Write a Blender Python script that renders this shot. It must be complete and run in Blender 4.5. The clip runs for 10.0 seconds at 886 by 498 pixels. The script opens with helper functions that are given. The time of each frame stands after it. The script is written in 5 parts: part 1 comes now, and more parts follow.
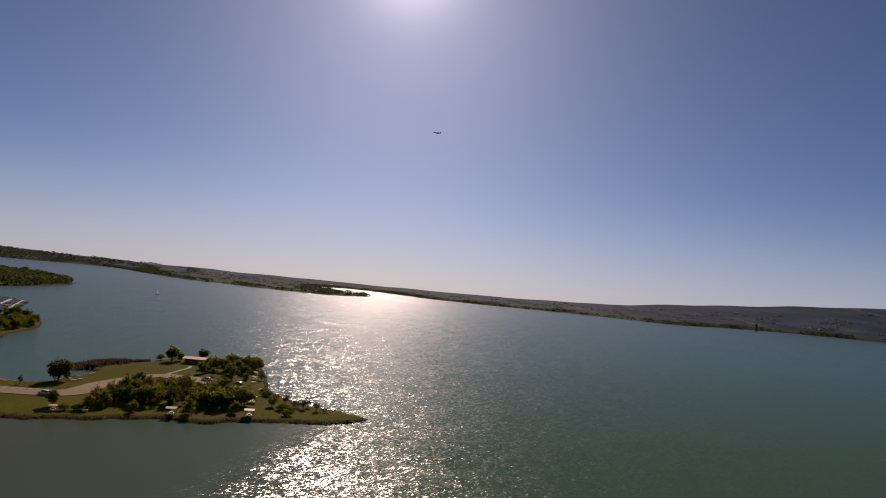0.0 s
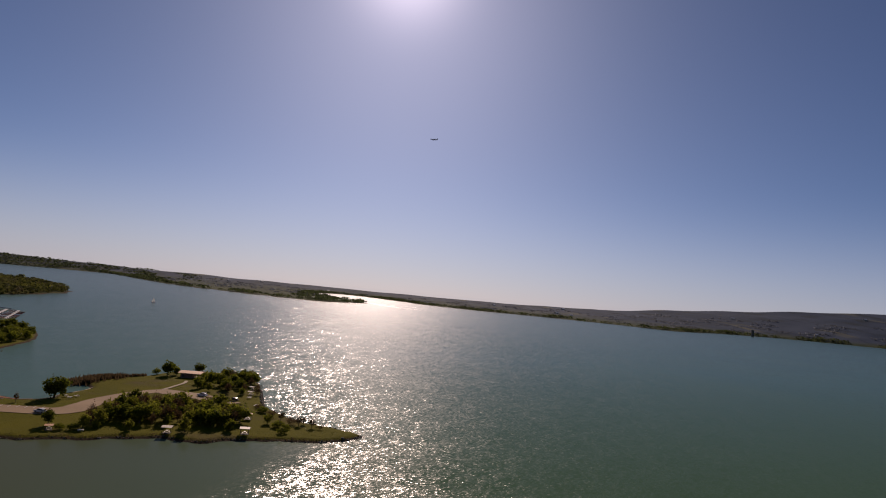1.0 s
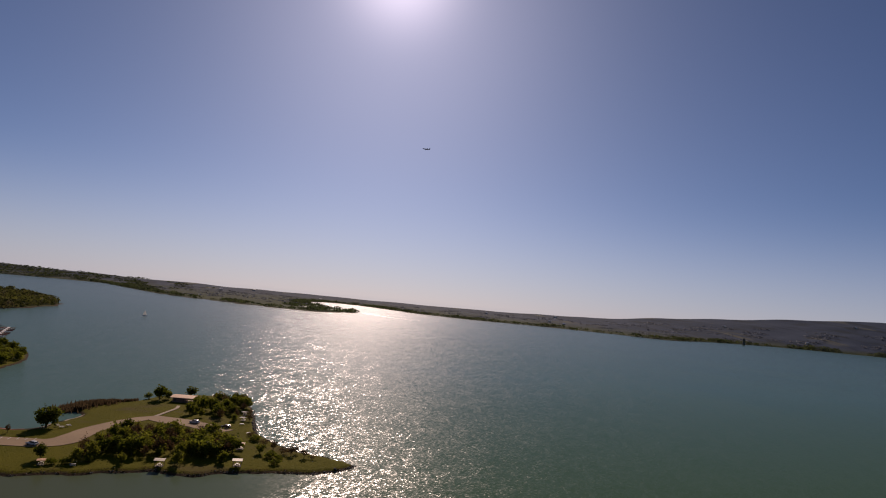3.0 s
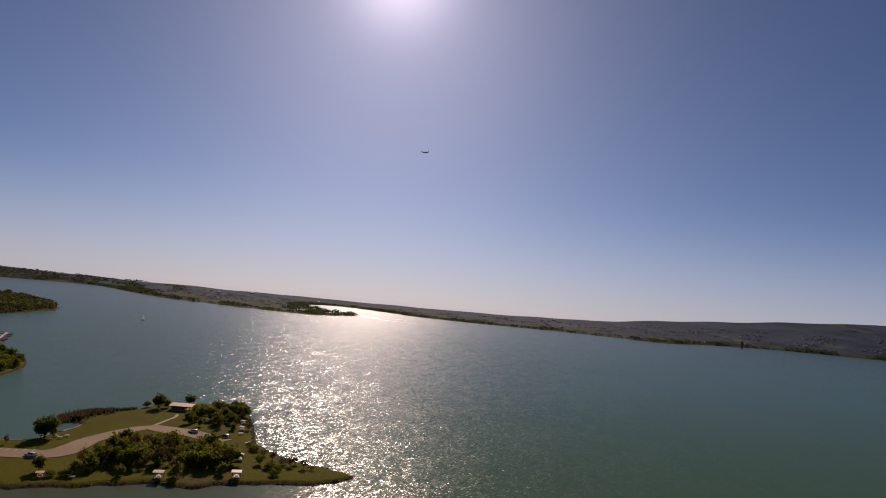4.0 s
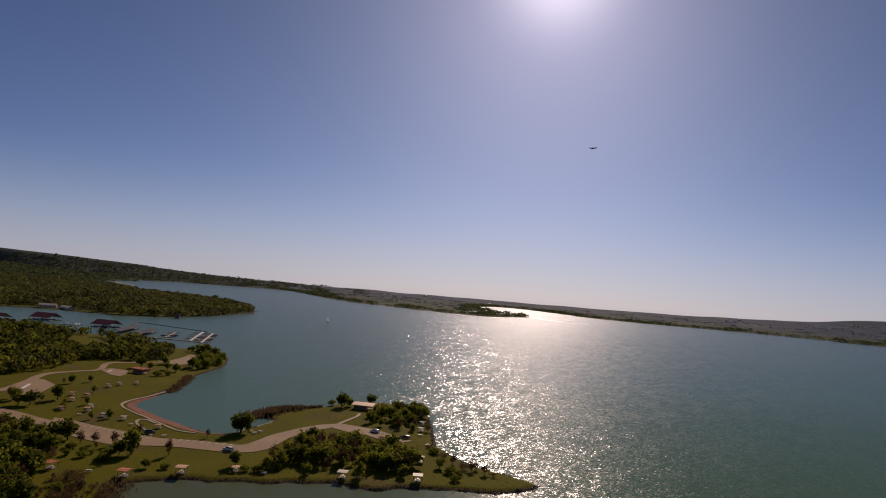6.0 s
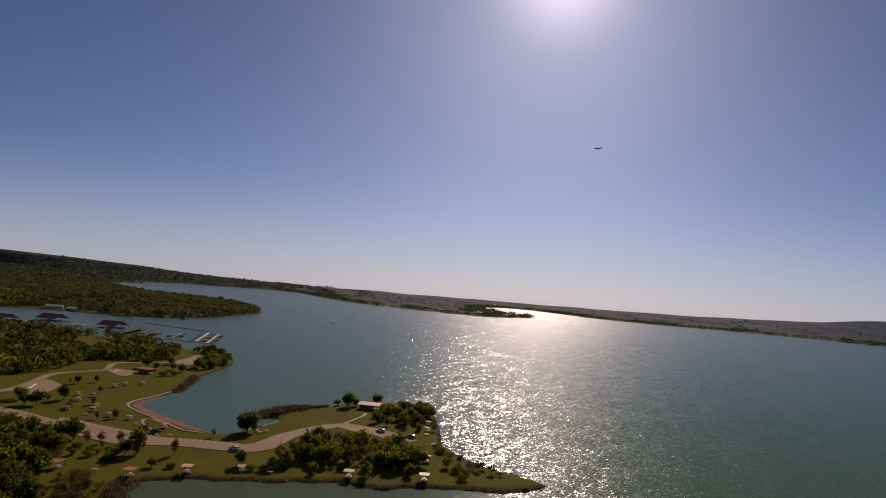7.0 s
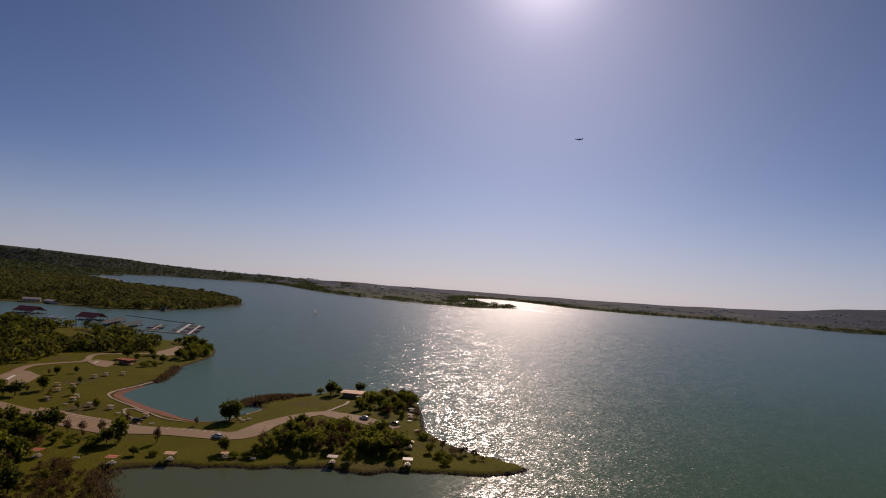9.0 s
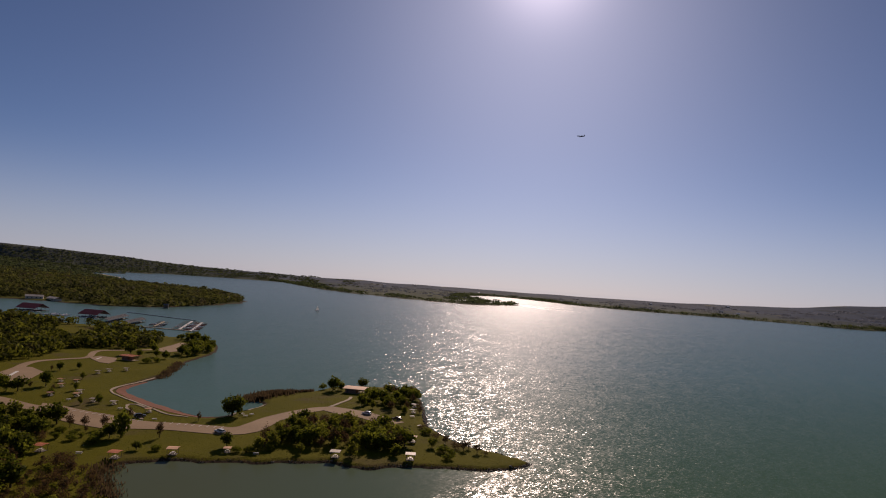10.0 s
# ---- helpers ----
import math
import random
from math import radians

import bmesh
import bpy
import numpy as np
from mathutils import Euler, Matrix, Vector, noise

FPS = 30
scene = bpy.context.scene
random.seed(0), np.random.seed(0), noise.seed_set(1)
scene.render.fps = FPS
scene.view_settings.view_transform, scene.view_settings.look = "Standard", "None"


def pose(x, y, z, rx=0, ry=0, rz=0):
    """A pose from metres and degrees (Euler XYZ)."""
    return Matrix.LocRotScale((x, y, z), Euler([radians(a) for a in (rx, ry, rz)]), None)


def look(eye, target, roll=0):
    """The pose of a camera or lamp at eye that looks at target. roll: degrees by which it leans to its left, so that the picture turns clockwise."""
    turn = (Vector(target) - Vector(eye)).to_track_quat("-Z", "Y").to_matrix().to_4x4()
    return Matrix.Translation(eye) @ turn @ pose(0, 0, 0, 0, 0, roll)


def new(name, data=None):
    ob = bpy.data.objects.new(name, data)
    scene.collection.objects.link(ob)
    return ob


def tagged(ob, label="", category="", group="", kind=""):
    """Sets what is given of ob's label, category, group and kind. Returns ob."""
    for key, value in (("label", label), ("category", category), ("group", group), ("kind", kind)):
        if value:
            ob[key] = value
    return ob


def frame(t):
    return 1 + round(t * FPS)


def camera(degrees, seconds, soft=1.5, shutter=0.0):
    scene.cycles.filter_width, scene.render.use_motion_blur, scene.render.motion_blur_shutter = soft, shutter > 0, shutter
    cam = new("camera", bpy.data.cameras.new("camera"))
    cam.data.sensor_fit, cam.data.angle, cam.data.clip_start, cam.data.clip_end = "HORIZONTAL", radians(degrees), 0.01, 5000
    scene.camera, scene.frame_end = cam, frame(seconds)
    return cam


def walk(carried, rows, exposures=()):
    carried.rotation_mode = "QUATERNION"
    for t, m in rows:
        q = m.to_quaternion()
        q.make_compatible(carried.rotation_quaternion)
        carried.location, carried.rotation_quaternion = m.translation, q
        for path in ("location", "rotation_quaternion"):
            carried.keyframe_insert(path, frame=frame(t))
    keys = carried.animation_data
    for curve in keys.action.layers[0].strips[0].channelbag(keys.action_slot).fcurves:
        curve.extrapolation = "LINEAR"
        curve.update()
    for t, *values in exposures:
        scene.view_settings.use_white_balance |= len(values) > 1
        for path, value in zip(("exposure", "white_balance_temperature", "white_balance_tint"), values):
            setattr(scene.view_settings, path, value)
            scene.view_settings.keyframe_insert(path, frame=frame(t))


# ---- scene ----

# ------------------------------------------------------------ camera and its way
# seconds, x, y, z, heading (degrees east of +y), pitch, lean
ROWS = [
    (0.0, 2.9, -8.0, 53.0, 12.14, 3.38, 5.42), (0.5, 2.9, -8.8, 55.6, 12.23, 3.59, 5.40),
    (1.0, 2.8, -10.1, 57.9, 12.36, 3.83, 5.37), (1.5, 2.6, -11.1, 60.4, 12.48, 4.01, 5.36),
    (2.0, 2.3, -12.1, 62.7, 12.63, 4.18, 5.34), (2.5, 1.9, -12.6, 64.8, 12.79, 4.32, 5.31),
    (4.0, 0.8, -13.0, 70.0, 13.06, 4.68, 5.28), (4.5, 0.0, -10.7, 70.4, 12.58, 4.70, 5.22),
    (5.0, -0.4, -3.7, 69.7, 5.94, 4.13, 5.03), (5.5, -0.4, 1.7, 68.8, -0.03, 3.61, 4.82),
    (7.0, -0.8, 5.5, 67.1, -1.49, 3.66, 4.42), (7.5, -0.8, 5.8, 66.6, -1.32, 3.49, 4.29),
    (8.0, -0.7, 5.2, 66.2, -0.74, 3.42, 4.21), (8.5, -0.6, 4.8, 65.7, -0.18, 3.26, 4.17),
    (9.0, -0.7, 4.6, 65.2, 0.07, 3.06, 4.09), (9.5, -0.9, 5.2, 64.7, -0.03, 2.90, 4.02),
    (10.0, -0.8, 5.3, 64.1, -0.08, 2.84, 4.00),
]


def aimed(x, y, z, heading, pitch, lean):
    a, p = radians(heading), radians(pitch)
    way = Vector((math.sin(a) * math.cos(p), math.cos(a) * math.cos(p), math.sin(p)))
    eye = Vector((x, y, z))
    return look(eye, eye + way * 100, lean)


cam = camera(66.3, 10.0, soft=1.05)
walk(cam, [(r[0], aimed(*r[1:])) for r in ROWS], [(0.0, -0.5, 6450, 23), (10.0, -0.5, 6450, 23)])

# ------------------------------------------------------------ sky, sun, exposure
SUN_AZ, SUN_EL = 7.2, 26.5
world = bpy.data.worlds.new("sky")
scene.world = world
world.use_nodes = True
wn = world.node_tree
sky = wn.nodes.new("ShaderNodeTexSky")
sky.sky_type = "NISHITA"
sky.sun_disc = False
sky.sun_elevation, sky.sun_rotation = radians(SUN_EL), radians(SUN_AZ)
sky.altitude, sky.air_density, sky.dust_density, sky.ozone_density = 200, 0.6, 0.45, 4.5
# a thin pinkish summer haze lies all round the horizon
way = wn.nodes.new("ShaderNodeTexCoord")
up = wn.nodes.new("ShaderNodeSeparateXYZ")
wn.links.new(way.outputs["Generated"], up.inputs[0])
thin = wn.nodes.new("ShaderNodeMapRange")
thin.interpolation_type = "SMOOTHERSTEP"
thin.inputs[1].default_value, thin.inputs[2].default_value = -0.10, 0.20
thin.inputs[3].default_value, thin.inputs[4].default_value = 0.85, 0.0
wn.links.new(up.outputs["Z"], thin.inputs[0])
haze = wn.nodes.new("ShaderNodeMix")
haze.data_type = "RGBA"
wn.links.new(thin.outputs[0], haze.inputs[0])
wn.links.new(sky.outputs[0], haze.inputs[6])
haze.inputs[7].default_value = (8.8, 9.1, 9.9, 1)
# the air glows round the sun: a bright core and a wide faint ring
a, e = radians(SUN_AZ), radians(SUN_EL)
SUN_WAY = Vector((math.sin(a) * math.cos(e), math.cos(a) * math.cos(e), math.sin(e)))
toward = wn.nodes.new("ShaderNodeVectorMath")
toward.operation = "DOT_PRODUCT"
toward.inputs[1].default_value = SUN_WAY
wn.links.new(way.outputs["Generated"], toward.inputs[0])
ahead = wn.nodes.new("ShaderNodeMath")
ahead.operation = "MAXIMUM"
ahead.inputs[1].default_value = 0.0
wn.links.new(toward.outputs["Value"], ahead.inputs[0])
lit = haze.outputs[2]
for narrow, glow in ((420, (13.0, 11.2, 11.4)), (60, (1.3, 1.1, 1.4))):
    lobe = wn.nodes.new("ShaderNodeMath")
    lobe.operation = "POWER"
    lobe.inputs[1].default_value = narrow
    wn.links.new(ahead.outputs[0], lobe.inputs[0])
    tint = wn.nodes.new("ShaderNodeVectorMath")
    tint.operation = "SCALE"
    tint.inputs[0].default_value = glow
    wn.links.new(lobe.outputs[0], tint.inputs["Scale"])
    total = wn.nodes.new("ShaderNodeVectorMath")
    wn.links.new(lit, total.inputs[0])
    wn.links.new(tint.outputs[0], total.inputs[1])
    lit = total.outputs[0]
wn.links.new(lit, wn.nodes["Background"].inputs[0])
wn.nodes["Background"].inputs[1].default_value = 0.064

sun = new("sun", bpy.data.lights.new("sun", "SUN"))
sun.data.energy, sun.data.angle, sun.data.color = 5.0, radians(0.53), (1.0, 0.81, 0.60)
sun.matrix_world = look(SUN_WAY * 500, (0, 0, 0))

# ------------------------------------------------------------ materials


class Mat:
    """A small builder for node materials."""

    def __init__(self, name, rough=0.8, metal=0.0, spec=0.3):
        self.m = bpy.data.materials.new(name)
        self.m.use_nodes = True
        self.t = self.m.node_tree
        self.b = self.t.nodes["Principled BSDF"]
        self.b.inputs["Roughness"].default_value = rough
        self.b.inputs["Metallic"].default_value = metal
        self.b.inputs["Specular IOR Level"].default_value = spec

    def node(self, kind, **props):
        n = self.t.nodes.new(kind)
        for k, v in props.items():
            if k == "blend":
                n.blend_type = v
            elif k == "data":
                n.data_type = v
            elif k == "op":
                n.operation = v
        return n

    def link(self, out, into):
        self.t.links.new(out, into)

    def coords(self, local=False):
        if local:
            return self.node("ShaderNodeTexCoord").outputs["Object"]
        return self.node("ShaderNodeNewGeometry").outputs["Position"]

    def noise(self, scale, detail=4, rough=0.55, local=False, stretch=None, turn=0.0, lo=0.3, hi=0.7):
        n = self.node("ShaderNodeTexNoise")
        n.inputs["Scale"].default_value = scale
        n.inputs["Detail"].default_value = detail
        n.inputs["Roughness"].default_value = rough
        c = self.coords(local)
        if stretch:
            for field, value in (("Rotation", (0, 0, radians(turn))), ("Scale", stretch)):
                mp = self.node("ShaderNodeMapping")
                mp.inputs[field].default_value = value
                self.link(c, mp.inputs[0])
                c = mp.outputs[0]
        self.link(c, n.inputs["Vector"])
        r = self.node("ShaderNodeMapRange")
        r.inputs[1].default_value, r.inputs[2].default_value = lo, hi
        self.link(n.outputs[0], r.inputs[0])
        return r.outputs[0]

    def mix(self, fac, c1, c2):
        n = self.node("ShaderNodeMix", data="RGBA")
        for s, v in ((n.inputs[0], fac), (n.inputs[6], c1), (n.inputs[7], c2)):
            if isinstance(v, (int, float)):
                s.default_value = v
            elif isinstance(v, tuple):
                s.default_value = (*v, 1) if len(v) == 3 else v
            else:
                self.link(v, s)
        return n.outputs[2]

    def colour(self, c):
        if isinstance(c, tuple):
            self.b.inputs["Base Color"].default_value = (*c, 1)
        else:
            self.link(c, self.b.inputs["Base Color"])

    def bump(self, h, strength=0.5, dist=0.05):
        n = self.node("ShaderNodeBump")
        n.inputs["Strength"].default_value = strength
        n.inputs["Distance"].default_value = dist
        self.link(h, n.inputs["Height"])
        self.link(n.outputs[0], self.b.inputs["Normal"])
        return n

    def ramp(self, value, lo, hi):
        r = self.node("ShaderNodeMapRange")
        r.inputs[1].default_value, r.inputs[2].default_value = lo, hi
        self.link(value, r.inputs[0])
        return r.outputs[0]


def two_tone(name, c1, c2, scale, rough=0.8, metal=0.0, spec=0.3, local=True, fine=None, bump=0.0):
    m = Mat(name, rough, metal, spec)
    col = m.mix(m.noise(scale, local=local), c1, c2)
    n2 = m.noise(fine or scale * 9, 3, local=local)
    col = m.mix(n2, col, m.mix(0.25, col, tuple(x * 0.45 for x in c1)))
    m.colour(col)
    if bump:
        m.bump(n2, bump, 0.03)
    return m.m


def water_material():
    m = Mat("lake water", rough=1.0, spec=0.0)
    big = m.noise(0.006, 3, stretch=(1, 0.45, 1))
    mid = m.noise(0.03, 3, stretch=(1, 0.4, 1), turn=20)
    col = m.mix(big, (0.060, 0.148, 0.142), (0.072, 0.160, 0.140))
    col = m.mix(mid, col, m.mix(0.35, col, (0.058, 0.148, 0.150)))
    pos = m.node("ShaderNodeSeparateXYZ")
    m.link(m.coords(), pos.inputs[0])
    col = m.mix(m.ramp(pos.outputs["Y"], 620, 190), col, (0.060, 0.118, 0.056))
    # silt clouds the sheltered bay; the lighter tint also paints in reflected sky
    col = m.mix(m.ramp(pos.outputs["X"], 30, -110), col, (0.088, 0.168, 0.150))
    inlet = m.node("ShaderNodeMath", op="MULTIPLY")
    m.link(m.ramp(pos.outputs["X"], 70, -70), inlet.inputs[0])
    m.link(m.ramp(pos.outputs["Y"], 262, 235), inlet.inputs[1])
    col = m.mix(inlet.outputs[0], col, (0.086, 0.108, 0.058))
    m.colour(col)
    # the inlet lies in the lee of the point: smaller wavelets there
    lee = m.node("ShaderNodeMath", op="MULTIPLY_ADD")
    m.link(pos.outputs["Y"], lee.inputs[0])
    lee.inputs[1].default_value = -0.53
    m.link(pos.outputs["X"], lee.inputs[2])
    breeze = m.node("ShaderNodeMath", op="MAXIMUM")
    m.link(m.ramp(lee.outputs[0], -115, -94), breeze.inputs[0])
    m.link(m.ramp(pos.outputs["Y"], 250, 268), breeze.inputs[1])
    wind = m.node("ShaderNodeMapRange")
    wind.inputs[3].default_value = 0.15
    m.link(breeze.outputs[0], wind.inputs[0])
    # and the bays below the wooded headland are sheltered too
    bay = m.node("ShaderNodeMapRange")
    bay.inputs[1].default_value, bay.inputs[2].default_value = -420, -190
    bay.inputs[3].default_value = 0.4
    m.link(pos.outputs["X"], bay.inputs[0])
    both = m.node("ShaderNodeMath", op="MULTIPLY")
    m.link(wind.outputs[0], both.inputs[0])
    m.link(bay.outputs[0], both.inputs[1])
    # wavelets of several sizes, each tilting the surface; the wind ties their two slopes together
    tilt = None
    for scale, stretch, turn, kx, ky in ((3.0, (1, 0.65, 1), 35, 0.50, 0.41), (1.15, (1, 0.5, 1), 40, 0.57, 0.44),
                                         (0.40, (1, 0.4, 1), 30, 0.28, 0.21), (0.10, (1, 0.3, 1), 24, 0.14, 0.11)):
        n = m.node("ShaderNodeTexNoise")
        n.inputs["Scale"].default_value = scale
        n.inputs["Detail"].default_value = 1.0
        c = m.coords()
        for field, value in (("Rotation", (0, 0, radians(turn))), ("Scale", stretch)):
            mp = m.node("ShaderNodeMapping")
            mp.inputs[field].default_value = value
            m.link(c, mp.inputs[0])
            c = mp.outputs[0]
        m.link(c, n.inputs["Vector"])
        sub = m.node("ShaderNodeVectorMath", op="SUBTRACT")
        m.link(n.outputs["Color"], sub.inputs[0])
        sub.inputs[1].default_value = (0.5, 0.5, 0.5)
        mul = m.node("ShaderNodeVectorMath", op="MULTIPLY")
        m.link(sub.outputs[0], mul.inputs[0])
        mul.inputs[1].default_value = (kx, ky, 0)
        if tilt is None:
            tilt = mul.outputs[0]
        else:
            add = m.node("ShaderNodeVectorMath", op="ADD")
            m.link(tilt, add.inputs[0])
            m.link(mul.outputs[0], add.inputs[1])
            tilt = add.outputs[0]
    calm = m.node("ShaderNodeVectorMath", op="SCALE")
    m.link(tilt, calm.inputs[0])
    m.link(both.outputs[0], calm.inputs["Scale"])
    sx = m.node("ShaderNodeSeparateXYZ")
    m.link(calm.outputs[0], sx.inputs[0])
    skew = m.node("ShaderNodeMath", op="MULTIPLY_ADD")
    m.link(sx.outputs["Y"], skew.inputs[0])
    skew.inputs[1].default_value = -0.9
    m.link(sx.outputs["X"], skew.inputs[2])
    nv = m.node("ShaderNodeCombineXYZ")
    m.link(skew.outputs[0], nv.inputs[0])
    m.link(sx.outputs["Y"], nv.inputs[1])
    nv.inputs[2].default_value = 1.0
    unit = m.node("ShaderNodeVectorMath", op="NORMALIZE")
    m.link(nv.outputs[0], unit.inputs[0])
    gloss = m.node("ShaderNodeBsdfGlossy")
    gloss.inputs["Roughness"].default_value = 0.18
    gloss.inputs["Color"].default_value = (0.66, 0.66, 0.69, 1)
    m.link(unit.outputs[0], gloss.inputs["Normal"])
    fres = m.node("ShaderNodeFresnel")
    fres.inputs["IOR"].default_value = 1.333
    # the share of light reflected follows the broader slopes
    broad = m.node("ShaderNodeVectorMath", op="MULTIPLY")
    m.link(nv.outputs[0], broad.inputs[0])
    broad.inputs[1].default_value = (0.3, 0.3, 1.0)
    level = m.node("ShaderNodeVectorMath", op="NORMALIZE")
    m.link(broad.outputs[0], level.inputs[0])
    m.link(level.outputs[0], fres.inputs["Normal"])
    steep = m.node("ShaderNodeMath", op="POWER")
    m.link(fres.outputs[0], steep.inputs[0])
    steep.inputs[1].default_value = 1.25
    part_of = m.node("ShaderNodeMath", op="MULTIPLY")
    m.link(steep.outputs[0], part_of.inputs[0])
    part_of.inputs[1].default_value = 0.48
    # rough water hides its own far slopes, so it never mirrors fully at a grazing angle
    most = m.node("ShaderNodeMath", op="MINIMUM")
    m.link(part_of.outputs[0], most.inputs[0])
    most.inputs[1].default_value = 0.45
    mx = m.node("ShaderNodeMixShader")
    m.link(most.outputs[0], mx.inputs[0])
    m.link(m.b.outputs[0], mx.inputs[1])
    m.link(gloss.outputs[0], mx.inputs[2])
    m.link(mx.outputs[0], m.t.nodes["Material Output"].inputs[0])
    return m.m


def ground_material():
    m = Mat("meadow and soil", rough=0.95, spec=0.03)
    g = m.mix(m.noise(0.05, 5), (0.084, 0.086, 0.002), (0.130, 0.120, 0.004))
    g = m.mix(m.noise(0.9, 4), g, (0.098, 0.092, 0.002))
    bare = m.noise(0.028, 5, lo=0.58, hi=0.72)
    g = m.mix(bare, g, (0.10, 0.078, 0.03))
    # far land: distance haze is painted in as blue, more on higher ground
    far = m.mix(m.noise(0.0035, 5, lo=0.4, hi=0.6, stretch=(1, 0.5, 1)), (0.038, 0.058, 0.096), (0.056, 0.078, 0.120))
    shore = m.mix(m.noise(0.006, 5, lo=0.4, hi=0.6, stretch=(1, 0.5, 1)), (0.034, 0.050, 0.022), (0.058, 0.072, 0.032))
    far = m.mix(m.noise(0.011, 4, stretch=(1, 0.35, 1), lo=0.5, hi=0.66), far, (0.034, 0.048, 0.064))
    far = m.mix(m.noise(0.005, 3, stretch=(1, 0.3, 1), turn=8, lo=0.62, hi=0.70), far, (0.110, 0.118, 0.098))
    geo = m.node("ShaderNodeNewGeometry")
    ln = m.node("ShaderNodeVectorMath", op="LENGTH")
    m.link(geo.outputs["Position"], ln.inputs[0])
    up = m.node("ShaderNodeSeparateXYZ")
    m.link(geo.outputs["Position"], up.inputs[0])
    haze_by_height = m.ramp(up.outputs["Z"], 3, 20)
    g = m.mix(m.ramp(ln.outputs["Value"], 900, 1500), g, m.mix(haze_by_height, shore, far))
    green_hill = m.mix(m.noise(0.012, 5, lo=0.38, hi=0.62), (0.062, 0.076, 0.050), (0.110, 0.120, 0.078))
    sep = m.node("ShaderNodeSeparateXYZ")
    m.link(geo.outputs["Position"], sep.inputs[0])
    west = m.node("ShaderNodeMath", op="MULTIPLY")
    m.link(m.ramp(sep.outputs["X"], -900, -1900), west.inputs[0])
    m.link(m.ramp(ln.outputs["Value"], 5600, 4300), west.inputs[1])
    g = m.mix(west.outputs[0], g, green_hill)
    soil = m.mix(m.noise(0.7, 4), (0.03, 0.022, 0.013), (0.07, 0.05, 0.03))
    m.colour(m.mix(m.ramp(sep.outputs["Z"], 0.35, 0.8), soil, g))
    m.bump(m.noise(1.6, 4), 0.6, 0.25)
    return m.m


def leaf_material(name, c1, c2, scale=0.25, island=1.0, through_light=0.55, stands=None):
    m = Mat(name, rough=0.75, spec=0.05)
    geo = m.node("ShaderNodeNewGeometry")
    col = m.mix(geo.outputs["Random Per Island"], c1, c2)
    if island < 1:
        col = m.mix(island, m.mix(m.noise(scale * 3, 4, lo=0.36, hi=0.64), c1, c2), col)
    info = m.node("ShaderNodeObjectInfo")
    col2 = m.mix(info.outputs["Random"], col, m.mix(0.5, col, tuple(x * 0.7 for x in c2)))
    col2 = m.mix(m.noise(scale, 2), col2, m.mix(0.5, col2, c1))
    if stands:
        dull, brown = stands
        col2 = m.mix(m.noise(scale * 0.8, 5, lo=0.42, hi=0.62), col2, m.mix(0.75, col2, dull))
        col2 = m.mix(m.noise(scale * 1.7, 5, lo=0.56, hi=0.68), col2, m.mix(0.7, col2, brown))
    m.colour(col2)
    tr = m.node("ShaderNodeBsdfTranslucent")
    m.link(col2, tr.inputs[0])
    mx = m.node("ShaderNodeMixShader")
    mx.inputs[0].default_value = through_light
    m.link(m.b.outputs[0], mx.inputs[1])
    m.link(tr.outputs[0], mx.inputs[2])
    m.link(mx.outputs[0], m.t.nodes["Material Output"].inputs[0])
    return m.m


WATER = water_material()
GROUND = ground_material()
LEAF_DARK = leaf_material("dark green leaves", (0.056, 0.072, 0.007), (0.142, 0.158, 0.016), through_light=0.62)
LEAF = leaf_material("green leaves", (0.088, 0.108, 0.009), (0.208, 0.222, 0.022), through_light=0.66)
LEAF_PALE = leaf_material("yellow green leaves", (0.120, 0.134, 0.012), (0.224, 0.226, 0.028), through_light=0.66)
LEAF_BROWN = leaf_material("brown twigs and buds", (0.066, 0.040, 0.017), (0.130, 0.082, 0.034))
# these leaves carry the pale blue grey of distance haze in their colour
LEAF_HAZED = leaf_material("far woods", (0.140, 0.158, 0.190), (0.170, 0.188, 0.220), 0.003, 0.08, 0.68)
LEAF_SHORE = leaf_material("green woods across the lake", (0.044, 0.062, 0.026), (0.096, 0.114, 0.044), 0.006, 0.10, 0.6)
WOOD_GREEN = leaf_material("olive woodland leaves", (0.060, 0.068, 0.015), (0.172, 0.176, 0.038), 0.013, 0.12, 0.55, ((0.046, 0.050, 0.018), (0.100, 0.074, 0.040)))
WOOD_DARK = leaf_material("deep green woodland leaves", (0.048, 0.055, 0.013), (0.126, 0.132, 0.030), 0.013, 0.12, 0.55, ((0.036, 0.040, 0.015), (0.088, 0.064, 0.036)))
NEAR_GREEN = leaf_material("fresh woodland leaves", (0.078, 0.090, 0.010), (0.206, 0.208, 0.024), 0.05, 0.2, 0.6, ((0.040, 0.048, 0.014), (0.080, 0.060, 0.024)))
NEAR_DARK = leaf_material("shaded woodland leaves", (0.060, 0.070, 0.008), (0.160, 0.162, 0.020), 0.05, 0.2, 0.6, ((0.030, 0.038, 0.012), (0.064, 0.048, 0.020)))
LAWN = leaf_material("lawn blades", (0.060, 0.066, 0.006), (0.100, 0.098, 0.014))
REED = leaf_material("dry reeds", (0.060, 0.042, 0.022), (0.120, 0.085, 0.045))
BARK = two_tone("bark", (0.06, 0.045, 0.03), (0.11, 0.085, 0.06), 3.0, bump=0.4)
ASPHALT = two_tone("worn pale asphalt", (0.25, 0.165, 0.086), (0.315, 0.215, 0.115), 0.06, rough=0.9, local=False, fine=1.2)
CONCRETE = two_tone("pale concrete", (0.30, 0.235, 0.155), (0.38, 0.30, 0.205), 0.5, rough=0.85, local=False)
